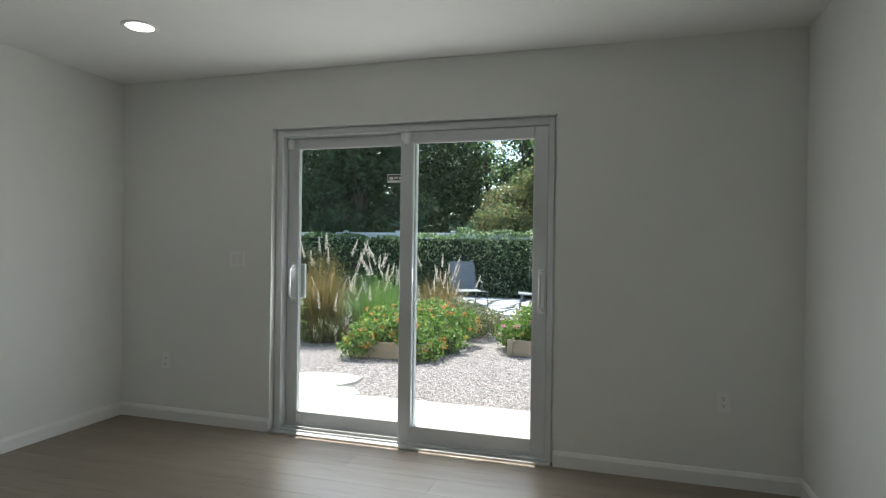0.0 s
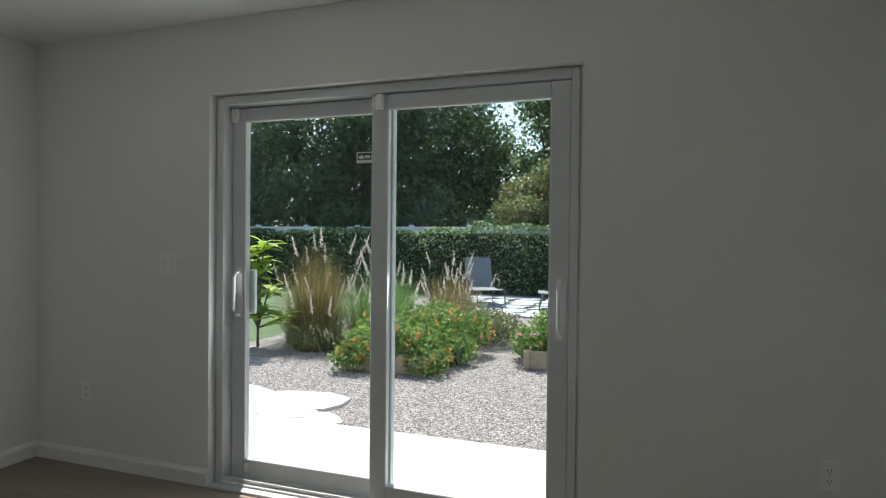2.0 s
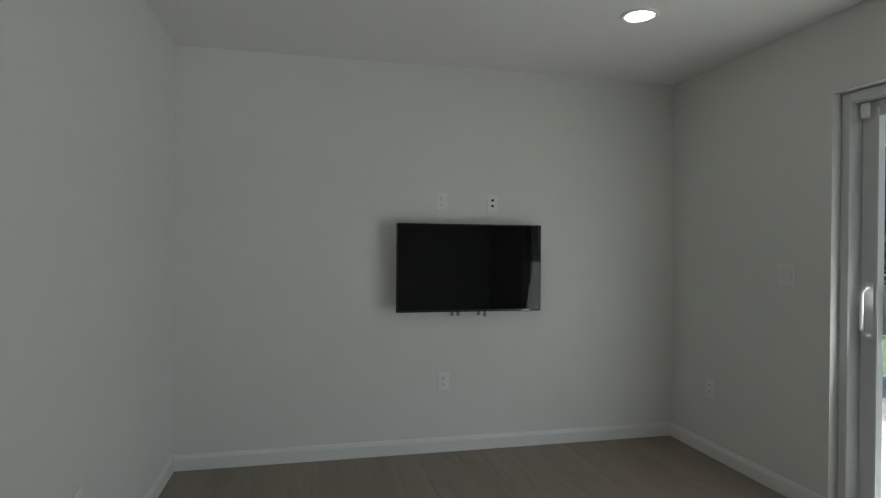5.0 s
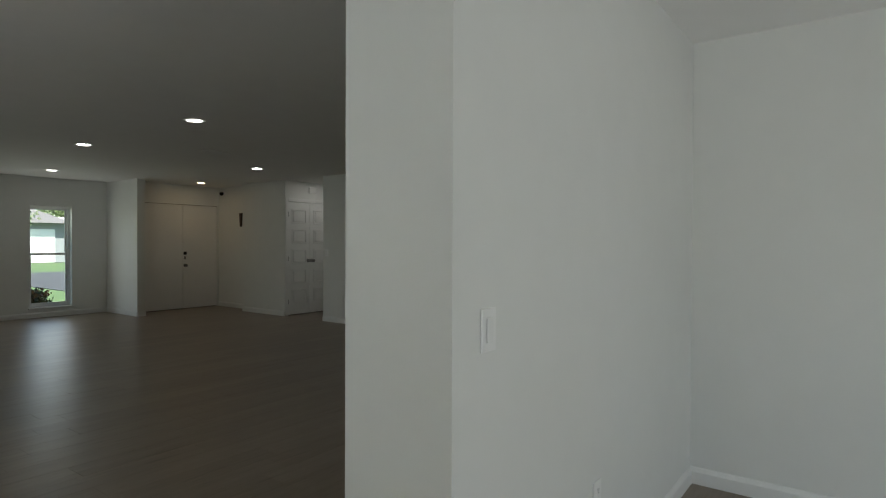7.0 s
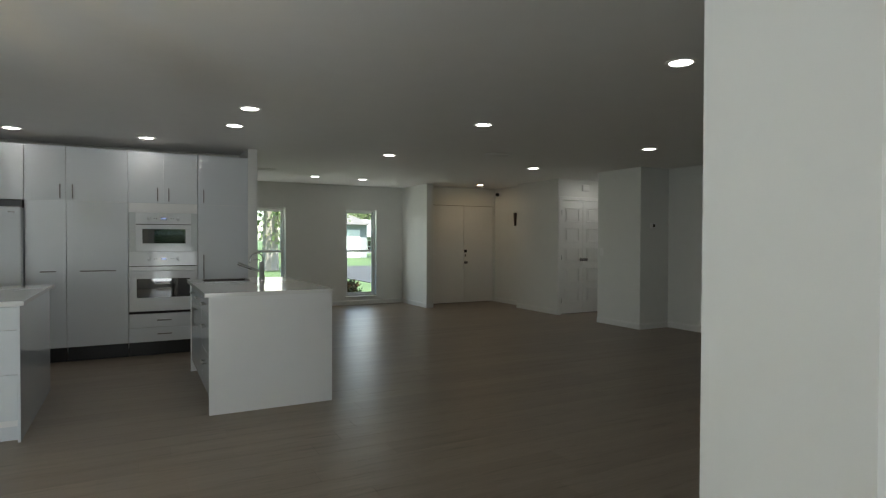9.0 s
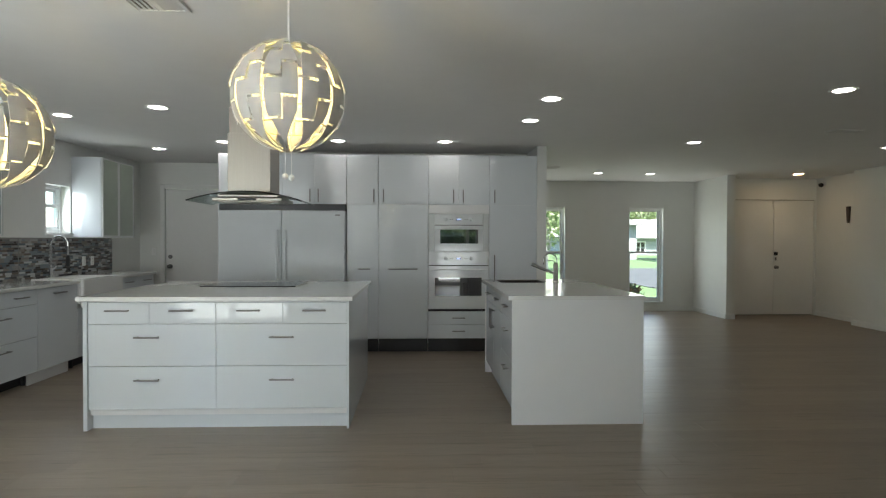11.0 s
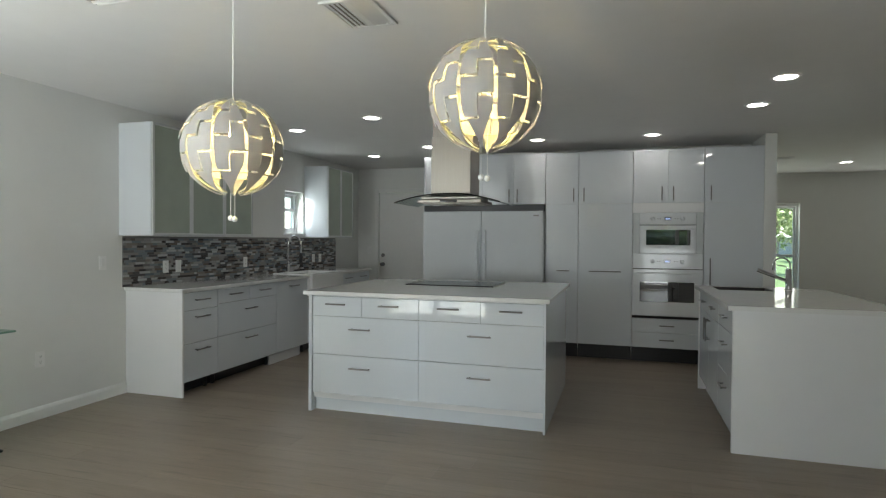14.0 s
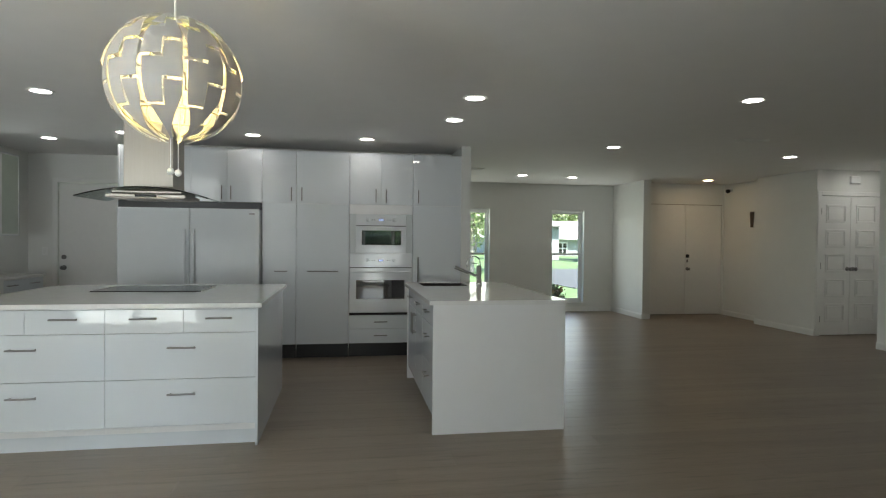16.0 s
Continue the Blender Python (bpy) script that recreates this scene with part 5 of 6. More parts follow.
def sheet(name, x0, y0, x1, y1, z, material, label=""):
    bm = bmesh.new()
    n = 24
    vs = [[bm.verts.new((x0 + (x1 - x0) * i / n, y0 + (y1 - y0) * j / n, z)) for j in range(n + 1)] for i in range(n + 1)]
    for i in range(n):
        for j in range(n):
            bm.faces.new((vs[i][j], vs[i + 1][j], vs[i + 1][j + 1], vs[i][j + 1]))
    return solid(name, bm, material, label)


sheet("ground", -400, -400, 400, 400, GZ - 0.03, M_LAWN)
solid("gravel", box(-2.9, 0.2, GZ - 0.1, 9.0, 12.4, GZ), M_GRAVEL)
for a in ((-4.0, 0.2, -0.55, 1.33), (-0.54, 0.2, 2.0, 1.33), (2.01, 0.2, 5.0, 1.33), (3.33, -2.3, 5.0, 0.19), (5.01, -2.3, 8.0, 1.33)):
    solid("pavement", box(a[0], a[1], GZ - 0.05, a[2], a[3], GZ + 0.035, bev=0.008), M_CONC)
rng = random.Random(11)


def flagstone(cx, cy, r, h, material, name, parent=None):
    bm = bmesh.new()
    n = 8
    off = rng.uniform(0, 6)
    rad = [r * rng.uniform(0.8, 1.15) for _ in range(n)]
    vs = [bm.verts.new((cx + rad[k] * 1.25 * math.cos(off + k * math.tau / n), cy + rad[k] * math.sin(off + k * math.tau / n), GZ - 0.02)) for k in range(n)]
    f = bm.faces.new(vs)
    ext = bmesh.ops.extrude_face_region(bm, geom=[f])
    bmesh.ops.translate(bm, verts=[v for v in ext["geom"] if isinstance(v, bmesh.types.BMVert)], vec=(0, 0, h + 0.02))
    bmesh.ops.recalc_face_normals(bm, faces=bm.faces)
    ob = solid(name, bm, material)
    return ob


for k in range(9):
    for j, yy in enumerate((1.5, 1.84)):
        if k or j == 0:
            flagstone(-0.25 - 0.37 * k + 0.15 * j + rng.uniform(-0.05, 0.05), yy + rng.uniform(-0.05, 0.05) - (0.06 if k == 0 else 0), (0.17 if k == 0 else 0.25) * rng.uniform(0.9, 1.1), 0.016 + 0.012 * rng.random(), M_CONC, "pavement_stone")
for i in range(8):
    for j in range(6):
        flagstone(-1.6 + i * 0.62 + rng.uniform(-0.06, 0.06), 8.3 + j * 0.62 + rng.uniform(-0.06, 0.06), 0.315, 0.03, M_SLATE, "terrace_stone")


def mesh_cloud(name, verts, faces, material, label, category, kind="", parent=None):
    me = bpy.data.meshes.new(name)
    me.from_pydata(verts.reshape(-1, 3).tolist(), [], faces.tolist())
    me.materials.append(material)
    ob = new(name, me)
    if parent:
        ob.parent = parent
        ob.location = -Vector(root_at(parent))
    return tagged(ob, label, category, kind=kind)


def leaf_cloud(points, size, gen, long=1.8, up=0.3):
    """Folded pointed leaves, one at each point, turned at random."""
    n = len(points)
    d = gen.normal(size=(n, 3)) + (0, 0, up)
    d /= np.linalg.norm(d, axis=1, keepdims=True)
    s = np.cross(d, gen.normal(size=(n, 3)))
    s /= np.linalg.norm(s, axis=1, keepdims=True)
    nn = np.cross(d, s)
    sz = (size * gen.uniform(0.6, 1.3, n))[:, None]
    base, tip = points - d * sz * long / 2, points + d * sz * long / 2
    l, r = points + s * sz * 0.5 + nn * sz * 0.15, points - s * sz * 0.5 + nn * sz * 0.15
    verts = np.stack([base, l, tip, r], 1)
    i = np.arange(n)[:, None] * 4
    faces = np.concatenate([i + (0, 1, 2), i + (0, 2, 3)])
    return verts, faces


def blob_points(blobs, n, gen, shell=0.45):
    """Points in the outer shells of a set of balls (x, y, z, radius, flatness)."""
    b = np.array(blobs, float)
    w = b[:, 3] ** 2
    k = gen.choice(len(b), n, p=w / w.sum())
    d = gen.normal(size=(n, 3))
    d /= np.linalg.norm(d, axis=1, keepdims=True)
    r = b[k, 3] * (1 - shell * gen.random(n) ** 1.5) * gen.uniform(0.85, 1.12, n)
    return b[k, :3] + d * r[:, None] * np.stack([np.ones(n), np.ones(n), b[k, 4]], 1)


gen = np.random.default_rng(3)
# loose pebbles on the gravel
P = np.stack([gen.uniform(-2.6, 4.0, 60000), 1.36 + 6.0 * gen.random(60000) ** 1.4, np.full(60000, GZ)], 1)
octa = np.array([(1, 0, 0), (0, 1, 0), (-1, 0, 0), (0, -1, 0), (0, 0, 0.7)], float)
sz = gen.uniform(0.004, 0.010, (len(P), 1, 1))
a = gen.uniform(0, 6.3, len(P))
rot = np.stack([np.stack([np.cos(a), -np.sin(a)], 1), np.stack([np.sin(a), np.cos(a)], 1)], 1)
V = np.repeat(octa[None], len(P), 0) * gen.uniform(0.6, 1.2, (len(P), 5, 3)) * sz
V[:, :, :2] = np.einsum("nij,nkj->nki", rot, V[:, :, :2])
V += P[:, None]
i = np.arange(len(P))[:, None] * 5
mesh_cloud("gravel_pebbles", V, np.concatenate([i + (0, 1, 4), i + (1, 2, 4), i + (2, 3, 4), i + (3, 0, 4)]), M_PEBBLE, "loose grey-pink gravel pebbles on the garden bed", "gravel", "stuff")


def planter(x0, y0, x1, y1, label):
    t = thing("raised_bed", ((x0 + x1) / 2, (y0 + y1) / 2, GZ), label, "raised bed", "timber raised beds")
    h, w = 0.2, 0.04
    for nm, q in (("board", (x0, y0, x1, y0 + w)), ("board", (x0, y1 - w, x1, y1)), ("board", (x0, y0 + w, x0 + w, y1 - w)), ("board", (x1 - w, y0 + w, x1, y1 - w))):
        part(nm, box(q[0], q[1], GZ, q[2], q[3], GZ + h, bev=0.005), M_TIMBER, t)
    for xx in (x0 - 0.012, x1 - 0.06):
        part("corner_post", box(xx, y0 - 0.025, GZ, xx + 0.072, y0 - 0.001, GZ + h + 0.01, bev=0.004), M_TIMBER, t)
    part("soil", box(x0 + w, y0 + w, GZ, x1 - w, y1 - w, GZ + h - 0.04), M_EARTH, t)


planter(-0.76, 3.12, 0.02, 5.35, "low weathered timber raised bed full of lantana")
planter(0.92, 3.86, 2.3, 6.0, "low weathered timber raised bed with pink and orange lantana")


def bush(name, blobs, n, size, leafm, label, category, flowers=0, fmat=None, stems=None, fsize=0.024):
    c = np.mean(np.array(blobs)[:, :2], 0)
    t = thing(name, (c[0], c[1], GZ), label, category)
    pts = blob_points(blobs, n, gen, 0.6)
    pts = pts[pts[:, 2] > GZ + 0.02]
    v, f = leaf_cloud(pts, size, gen)
    mesh_cloud("foliage", v, f, leafm, "", "", parent=t, kind="stuff")
    st = bmesh.new()
    r2 = random.Random(len(blobs))
    for b in blobs:
        for _ in range(4):
            x, y = b[0] + r2.uniform(-0.3, 0.3) * b[3], b[1] + r2.uniform(-0.3, 0.3) * b[3]
            tube(st, [(x, y, GZ), (x + r2.uniform(-0.1, 0.1), y + r2.uniform(-0.1, 0.1), b[2]), (x + r2.uniform(-0.2, 0.2), y + r2.uniform(-0.2, 0.2), b[2] + b[3] * 0.6)], 0.006, 5, 0.4)
    part("stems", st, M_BARK, t)
    if flowers:
        fp = blob_points(blobs, flowers, gen, 0.1)
        fp = fp[fp[:, 2] > GZ + 0.15]
        heads = np.repeat(fp, 14, 0) + gen.normal(size=(len(fp) * 14, 3)) * fsize * 0.7
        v, f = leaf_cloud(heads, fsize * 0.8, gen, 1.1, 1.0)
        mesh_cloud("blossoms", v, f, fmat, "", "", parent=t, kind="stuff")
    return t


bush("lantana_bush", [(-0.72, 3.15, 0.17, 0.24, 0.8), (-0.42, 3.4, 0.2, 0.3, 0.8), (-0.75, 3.7, 0.25, 0.3, 0.8), (-0.2, 3.3, 0.16, 0.25, 0.8), (-0.85, 3.05, 0.05, 0.2, 0.8), (-0.5, 4.0, 0.25, 0.34, 0.8)],
     5200, 0.03, L_LANTANA, "leafy green lantana with orange and red blossoms", "shrub", 95, L_FLOWER)
bush("lantana_bush", [(-0.05, 3.55, 0.17, 0.3, 0.8), (0.02, 3.2, 0.04, 0.26, 0.75), (0.15, 3.8, 0.06, 0.24, 0.8), (-0.15, 4.0, 0.24, 0.36, 0.8), (0.1, 4.4, 0.2, 0.32, 0.75), (-0.35, 4.6, 0.25, 0.36, 0.8)],
     6000, 0.03, L_LANTANA, "spreading lantana with orange blossoms over the bed's edge", "shrub", 95, L_FLOWER)
bush("low_shrub", [(0.2, 5.1, 0.15, 0.34, 0.8), (-0.15, 5.4, 0.2, 0.36, 0.8), (0.35, 5.5, 0.1, 0.26, 0.8)], 3800, 0.026, L_OLIVE, "low grey-green shrub with small leaves", "shrub")
bush("lantana_bush", [(1.0, 4.1, 0.17, 0.26, 0.85), (1.3, 4.3, 0.28, 0.36, 0.85), (1.7, 4.4, 0.3, 0.4, 0.85), (1.15, 4.8, 0.24, 0.34, 0.85), (2.1, 4.6, 0.3, 0.4, 0.85), (0.85, 4.4, 0.1, 0.22, 0.8)],
     7500, 0.033, L_LANTANA, "leafy lantana with pink and orange blossoms", "shrub", 90, L_PINK)


def blades(n, cx, cy, r0, h, lean, width, gen, droop=0.28):
    """Arching grass blades of four pieces each."""
    a = gen.uniform(0, 6.283, n)
    rr = r0 * np.sqrt(gen.random(n))
    base = np.stack([cx + rr * np.cos(a), cy + rr * np.sin(a), np.full(n, GZ)], 1)
    b = a + gen.normal(0, 1.3, n)
    out = np.stack([np.cos(b), np.sin(b)], 1)
    hh, ln = h * gen.uniform(0.25 if droop > 0.6 else 0.35, 1.1, n), lean * gen.uniform(0.1, 1.0, n) ** (0.75 if droop > 0.6 else 1.4)
    side = np.stack([-np.sin(b), np.cos(b), np.zeros(n)], 1) * width
    rows = []
    for k in range(5):
        s = k / 4
        p = base.copy()
        p[:, :2] += out * (ln * s ** 1.4)[:, None]
        p[:, 2] += hh * (s - droop * s ** 3 * ln / max(lean, 1e-6))
        w = side * (1 - 0.85 * s)
        rows += [p - w, p + w]
    v = np.stack(rows, 1)
    i = np.arange(n)[:, None] * 10
    f = np.concatenate([np.concatenate([i + (2 * k, 2 * k + 1, 2 * k + 3), i + (2 * k, 2 * k + 3, 2 * k + 2)]) for k in range(4)])
    return v, f, v[:, 8:10].mean(1), out


def grass_clump(cx, cy, r0, h, lean, n, material, plumes, ph, label, tint=None, droop=0.28):
    t = thing("fountain_grass", (cx, cy, GZ), label, "ornamental grass", "fountain grass clumps")
    v, f, _, _ = blades(n, cx, cy, r0, h, lean, 0.0035, gen, droop)
    mesh_cloud("blades", v, f, material, "", "", parent=t, kind="stuff")
    if plumes:
        pv, pf, tips, out = blades(plumes, cx, cy, r0, ph, lean * 0.8, 0.002, gen)
        mesh_cloud("stalks", pv, pf, L_GRASSB, "", "", parent=t, kind="stuff")
        s = gen.random((plumes, 130))
        ax = np.concatenate([out * 0.35, np.ones((plumes, 1)) * 0.93], 1)
        pts = tips[:, None] + ax[:, None] * (s[..., None] * 0.25 - 0.03) + gen.normal(size=(plumes, 130, 3)) * (0.014 * (1.1 - s))[..., None]
        lv, lf = leaf_cloud(pts.reshape(-1, 3), 0.0072, gen, 4.0, 2.0)
        mesh_cloud("plumes", lv, lf, tint or L_PLUME, "feathery seed heads", "", parent=t, kind="stuff")


grass_clump(-1.98, 4.3, 0.24, 1.35, 0.75, 1700, L_GRASSB, 18, 1.4, "bronze fountain grass clump with pink seed heads", droop=0.5)
grass_clump(-1.8, 4.1, 0.34, 0.75, 0.7, 900, L_GRASSM, 0, 0, "tangled green and brown grass clump", droop=0.8)
grass_clump(-2.2, 4.45, 0.3, 0.95, 0.8, 800, L_GRASSM, 5, 1.1, "tangled green and brown grass clump", droop=0.5)
grass_clump(-1.35, 4.75, 0.3, 1.0, 0.85, 1300, L_GRASSG, 20, 1.22, "green fountain grass clump with white seed heads")
grass_clump(-0.95, 6.9, 0.35, 0.95, 0.6, 1400, L_GRASSB, 26, 1.05, "dry fountain grass clump with pale seed heads", droop=0.5)
grass_clump(-1.7, 6.2, 0.3, 0.9, 0.5, 1000, L_GRASSG, 14, 1.15, "green fountain grass clump with pale seed heads")

# shrub with broad leaves in whorls
t = thing("broadleaf_shrub", (-2.35, 3.85, GZ), "young shrub with whorls of broad yellow-green leaves", "shrub")
st, whorls = bmesh.new(), []
for tx, ty, tz in ((-2.5, 3.85, 1.22), (-2.62, 3.9, 1.06), (-2.55, 3.8, 0.86), (-2.76, 3.95, 0.95), (-2.2, 3.8, 0.3), (-2.45, 3.75, 0.38), (-2.64, 3.8, 0.34), (-2.5, 3.95, 0.6)):
    tube(st, [(-2.58, 3.85, GZ), (-2.57, 3.84, 0.15), (tx, ty, tz)], 0.02, 7, 0.5)
    whorls.append((tx, ty, tz))
part("stems", st, M_BARK, t)
lf = bmesh.new()
r2 = random.Random(8)
for wx, wy, wz in whorls:
    for k in range(18):
        a = k * 2.4 + r2.uniform(-0.2, 0.2)
        up = r2.uniform(-0.1, 0.75)
        L, W = r2.uniform(0.22, 0.36), r2.uniform(0.045, 0.062)
        d = Vector((math.cos(a), math.sin(a), up)).normalized()
        s = Vector((-math.sin(a), math.cos(a), 0))
        o = Vector((wx, wy, wz + r2.uniform(-0.08, 0.05)))
        rows = []
        for q, wq in ((0, 0.15), (0.35, 0.8), (0.65, 1.0), (0.88, 0.6), (1.0, 0.02)):
            c = o + d * L * q + Vector((0, 0, -0.07 * q * q * L / 0.25))
            rows.append((lf.verts.new(c - s * W * wq + Vector((0, 0, 0.008))), lf.verts.new(c), lf.verts.new(c + s * W * wq + Vector((0, 0, 0.008)))))
        for u, v in zip(rows, rows[1:]):
            lf.faces.new((u[0], u[1], v[1], v[0]))
            lf.faces.new((u[1], u[2], v[2], v[1]))
part("leaves", lf, L_YELLOW, t)

# clipped hedge and the fence behind it
t = thing("hedge", (-4.0, 13.0, GZ), "clipped dark green leafy garden hedge", "hedge")
n = 46000
hp = np.stack([gen.uniform(-14, 6, n), 12.5 + 0.9 * gen.random(n) ** 2.2, GZ + gen.random(n) * 1.9], 1)
top = 1.60 + 0.05 * np.sin(hp[:, 0] * 1.7) + 0.05 * np.sin(hp[:, 0] * 5.3) + 0.19 * (hp[:, 0] > -2.2)
hp[:, 1] += 0.09 * np.sin(hp[:, 0] * 2.3) + 0.07 * np.sin(hp[:, 2] * 6 + hp[:, 0] * 3)
roof = gen.random(n) < 0.22
hp[roof, 2] = top[roof] - 0.1 * gen.random(roof.sum()) ** 2
hp[roof, 1] = 12.5 + gen.random(roof.sum()) * 0.9
keep = hp[:, 2] < top + gen.normal(0, 0.03, n)
v, f = leaf_cloud(hp[keep], 0.05, gen, 1.6)
mesh_cloud("foliage", v, f, L_HEDGE, "", "", parent=t, kind="stuff")
# dark box in place of the shaded depth inside the hedge
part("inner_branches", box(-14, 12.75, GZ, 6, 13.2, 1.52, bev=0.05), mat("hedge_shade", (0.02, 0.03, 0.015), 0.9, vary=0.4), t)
t = thing("fence", (-5, 13.75, GZ), "white vinyl garden fence with capped posts behind the hedge", "fence")
part("panel", box(-14, 13.74, GZ, 6, 13.78, 1.66), M_VINYL, t)
part("top_rail", box(-14, 13.71, 1.65, 6, 13.81, 1.72, bev=0.01), M_VINYL, t)
for k in range(11):
    xx = -13.6 + 1.83 * k
    pst = part("post", box(xx - 0.06, 13.7, GZ, xx + 0.06, 13.82, 1.74), M_VINYL, t)
    part("post_cap", box(xx - 0.075, 13.685, 1.74, xx + 0.075, 13.835, 1.78, bev=0.015), M_VINYL, pst)


def lounger(x, y, turn, label):
    """A sling sun lounger with its back raised; x, y is the middle of the seat, local +x the foot."""
    t = thing("sun_lounger", (0, 0, 0), label, "sun lounger", "sun loungers")
    for s in (-0.3, 0.3):
        fr = bmesh.new()
        tube(fr, [(-0.45, s, 0.33), (0.0, s, 0.3), (0.75, s, 0.33)], 0.014, 8)
        part("side_rail", fr, M_SLING, t)
        for px in (-0.35, 0.65):
            part("leg", tube(bmesh.new(), [(px, s, 0.31), (px + (0.08 if px > 0 else -0.08), s, 0)], 0.013, 8), M_SLING, t)
        part("armrest", tube(bmesh.new(), [(-0.3, s * 1.05, 0.33), (-0.28, s * 1.08, 0.5), (-0.05, s * 1.08, 0.54), (0.12, s * 1.08, 0.5), (0.16, s * 1.05, 0.32)], 0.012, 8), M_SLING, t)
        part("back_rail", tube(bmesh.new(), [(-0.4, s, 0.32), (-0.66, s, 0.96)], 0.013, 8), M_SLING, t)
    for nm, line in (("seat_sling", [(-0.4, 0.335), (-0.1, 0.30), (0.3, 0.30), (0.75, 0.335)]), ("back_sling", [(-0.41, 0.34), (-0.53, 0.64), (-0.67, 0.98)])):
        bm = bmesh.new()
        rows = [[bm.verts.new((px, s, pz + dz)) for s, dz in ((-0.285, 0), (0.285, 0), (0.285, 0.012), (-0.285, 0.012))] for px, pz in line]
        for u, v in zip(rows, rows[1:]):
            for q in range(4):
                bm.faces.new((u[q], u[(q + 1) % 4], v[(q + 1) % 4], v[q]))
        bm.faces.new(rows[0])
        bm.faces.new(rows[-1][::-1])
        bmesh.ops.recalc_face_normals(bm, faces=bm.faces)
        part(nm, bm, M_SLING, t)
    t.matrix_basis = pose(x, y, GZ + 0.035, 0, 0, turn)
    return t


first = lounger(-1.18, 10.0, -62, "pale grey sling sun lounger with a raised back")
second = copy_thing(first, pose(0.86, 9.6, GZ + 0.035, 0, 0, 190))
second["label"] = "pale grey sling sun lounger beside the raised bed"


def tree(x, y, h, r, n, leafm, size, label, blobs=9, seed=1, low=0.35, trunk=0.16, bark=M_BARK):
    rr = random.Random(seed)
    t = thing("tree", (x, y, GZ), label, "tree")
    tk = bmesh.new()
    tube(tk, [(x, y, GZ), (x + rr.uniform(-0.15, 0.15), y, h * 0.25), (x + rr.uniform(-0.3, 0.3), y + rr.uniform(-0.2, 0.2), h * 0.55), (x, y, h * 0.8)], trunk, 9, 0.35)
    balls = []
    for k in range(blobs):
        a, q = rr.uniform(0, 6.28), rr.uniform(0.15, 0.85)
        bz = h * rr.uniform(low, 0.92)
        px, py = x + math.cos(a) * r * q, y + math.sin(a) * r * q
        balls.append((px, py, bz, r * rr.uniform(0.32, 0.52), 0.8))
        tube(tk, [(x, y, h * 0.3), ((x + px) / 2, (y + py) / 2, (h * 0.3 + bz) / 2 + 0.3), (px, py, bz)], trunk * 0.35, 6, 0.3)
    part("trunk", tk, bark, t)
    v, f = leaf_cloud(blob_points(balls, n, gen, 0.75), size, gen, 1.7)
    mesh_cloud("crown", v, f, leafm, "", "", parent=t, kind="stuff")


# leaf colour carries the light: brighter in the sunlit middle, dark either side
for k, (x, y, h, r) in enumerate(((-12.5, 17, 8, 3.4), (-10.0, 19, 9.5, 3.6), (-8.2, 16.5, 7.5, 3.0), (-6.3, 18.5, 9, 3.4), (-6.9, 16.0, 7.0, 2.6), (-5.6, 21, 10, 3.2), (-0.8, 22, 8.5, 3.0), (-3.4, 21.5, 6.4, 2.6), (-1.0, 19.2, 8.2, 2.0), (0.9, 18.5, 9.0, 3.0),
                                  (2.6, 16.8, 8.0, 3.0), (-15.5, 18, 9, 3.6), (5.4, 18, 9, 3.4), (-18.5, 17, 9, 3.6))):
    tree(x, y, h, r, 9000 if -4 < x < 6 else 7600, L_MID if -6 < x < 6 else L_TREE, 0.115, "tall garden tree behind the fence, leaves toned lit or shaded", 16, k + 20, 0.16, 0.2)
tree(-1.3, 15.4, 4.0, 1.5, 8000, L_OLIVE, 0.07, "round olive-green ornamental tree behind the hedge", 9, 4, 0.45, 0.09)
tree(0.9, 15.2, 3.3, 1.0, 3500, L_HEDGE, 0.07, "small leafy tree behind the hedge", 7, 6, 0.4, 0.08)
# far woods
n = 26000
wp = np.stack([gen.uniform(-45, 30, n), gen.uniform(27, 34, n), gen.random(n) * 9.5], 1)
wp = wp[wp[:, 2] < 5.8 + 2.6 * np.sin(wp[:, 0] * 0.55 + 0.8) + 1.2 * np.sin(wp[:, 0] * 1.9) - 4.5 * np.exp(-((wp[:, 0] + 5.6) / 2.0) ** 2)]
v, f = leaf_cloud(wp, 0.42, gen, 1.6)
mesh_cloud("far_woods", v, f, L_TREE, "distant dark woods beyond the garden", "woods", "stuff")

# palmetto fans over the hedge
for px, py, pz in ((-4.3, 14.6, 2.35), (-2.6, 14.9, 1.95)):
    t = thing("palmetto", (px, py, GZ), "fan palm with stiff blue-green fronds behind the fence", "palm")
    st = bmesh.new()
    tube(st, [(px, py, GZ), (px, py, pz - 0.5)], 0.1, 9, 0.8)
    part("trunk", st, M_BARK, t)
    fm = bmesh.new()
    r2 = random.Random(int(px * 10))
    for k in range(46):
        a, e = r2.uniform(0, 6.28), r2.uniform(0.15, 1.4)
        d = Vector((math.cos(a) * math.cos(e), math.sin(a) * math.cos(e), math.sin(e)))
        s = d.orthogonal().normalized()
        o = Vector((px, py, pz - 0.5))
        L = r2.uniform(0.7, 1.05)
        q = [fm.verts.new(o + d * L * w - s * wd) for w, wd in ((0.2, 0.012), (0.6, 0.022))] + [fm.verts.new(o + d * L - Vector((0, 0, 0.05)))] + [fm.verts.new(o + d * L * w + s * wd) for w, wd in ((0.6, 0.022), (0.2, 0.012))]
        fm.faces.new(q)
    part("fronds", fm, L_PALM, t)

# ---- front yard and street ----
solid("road", box(-60, -33, GZ - 0.06, -4.8, -20.7, GZ - 0.012), M_DRIVE)
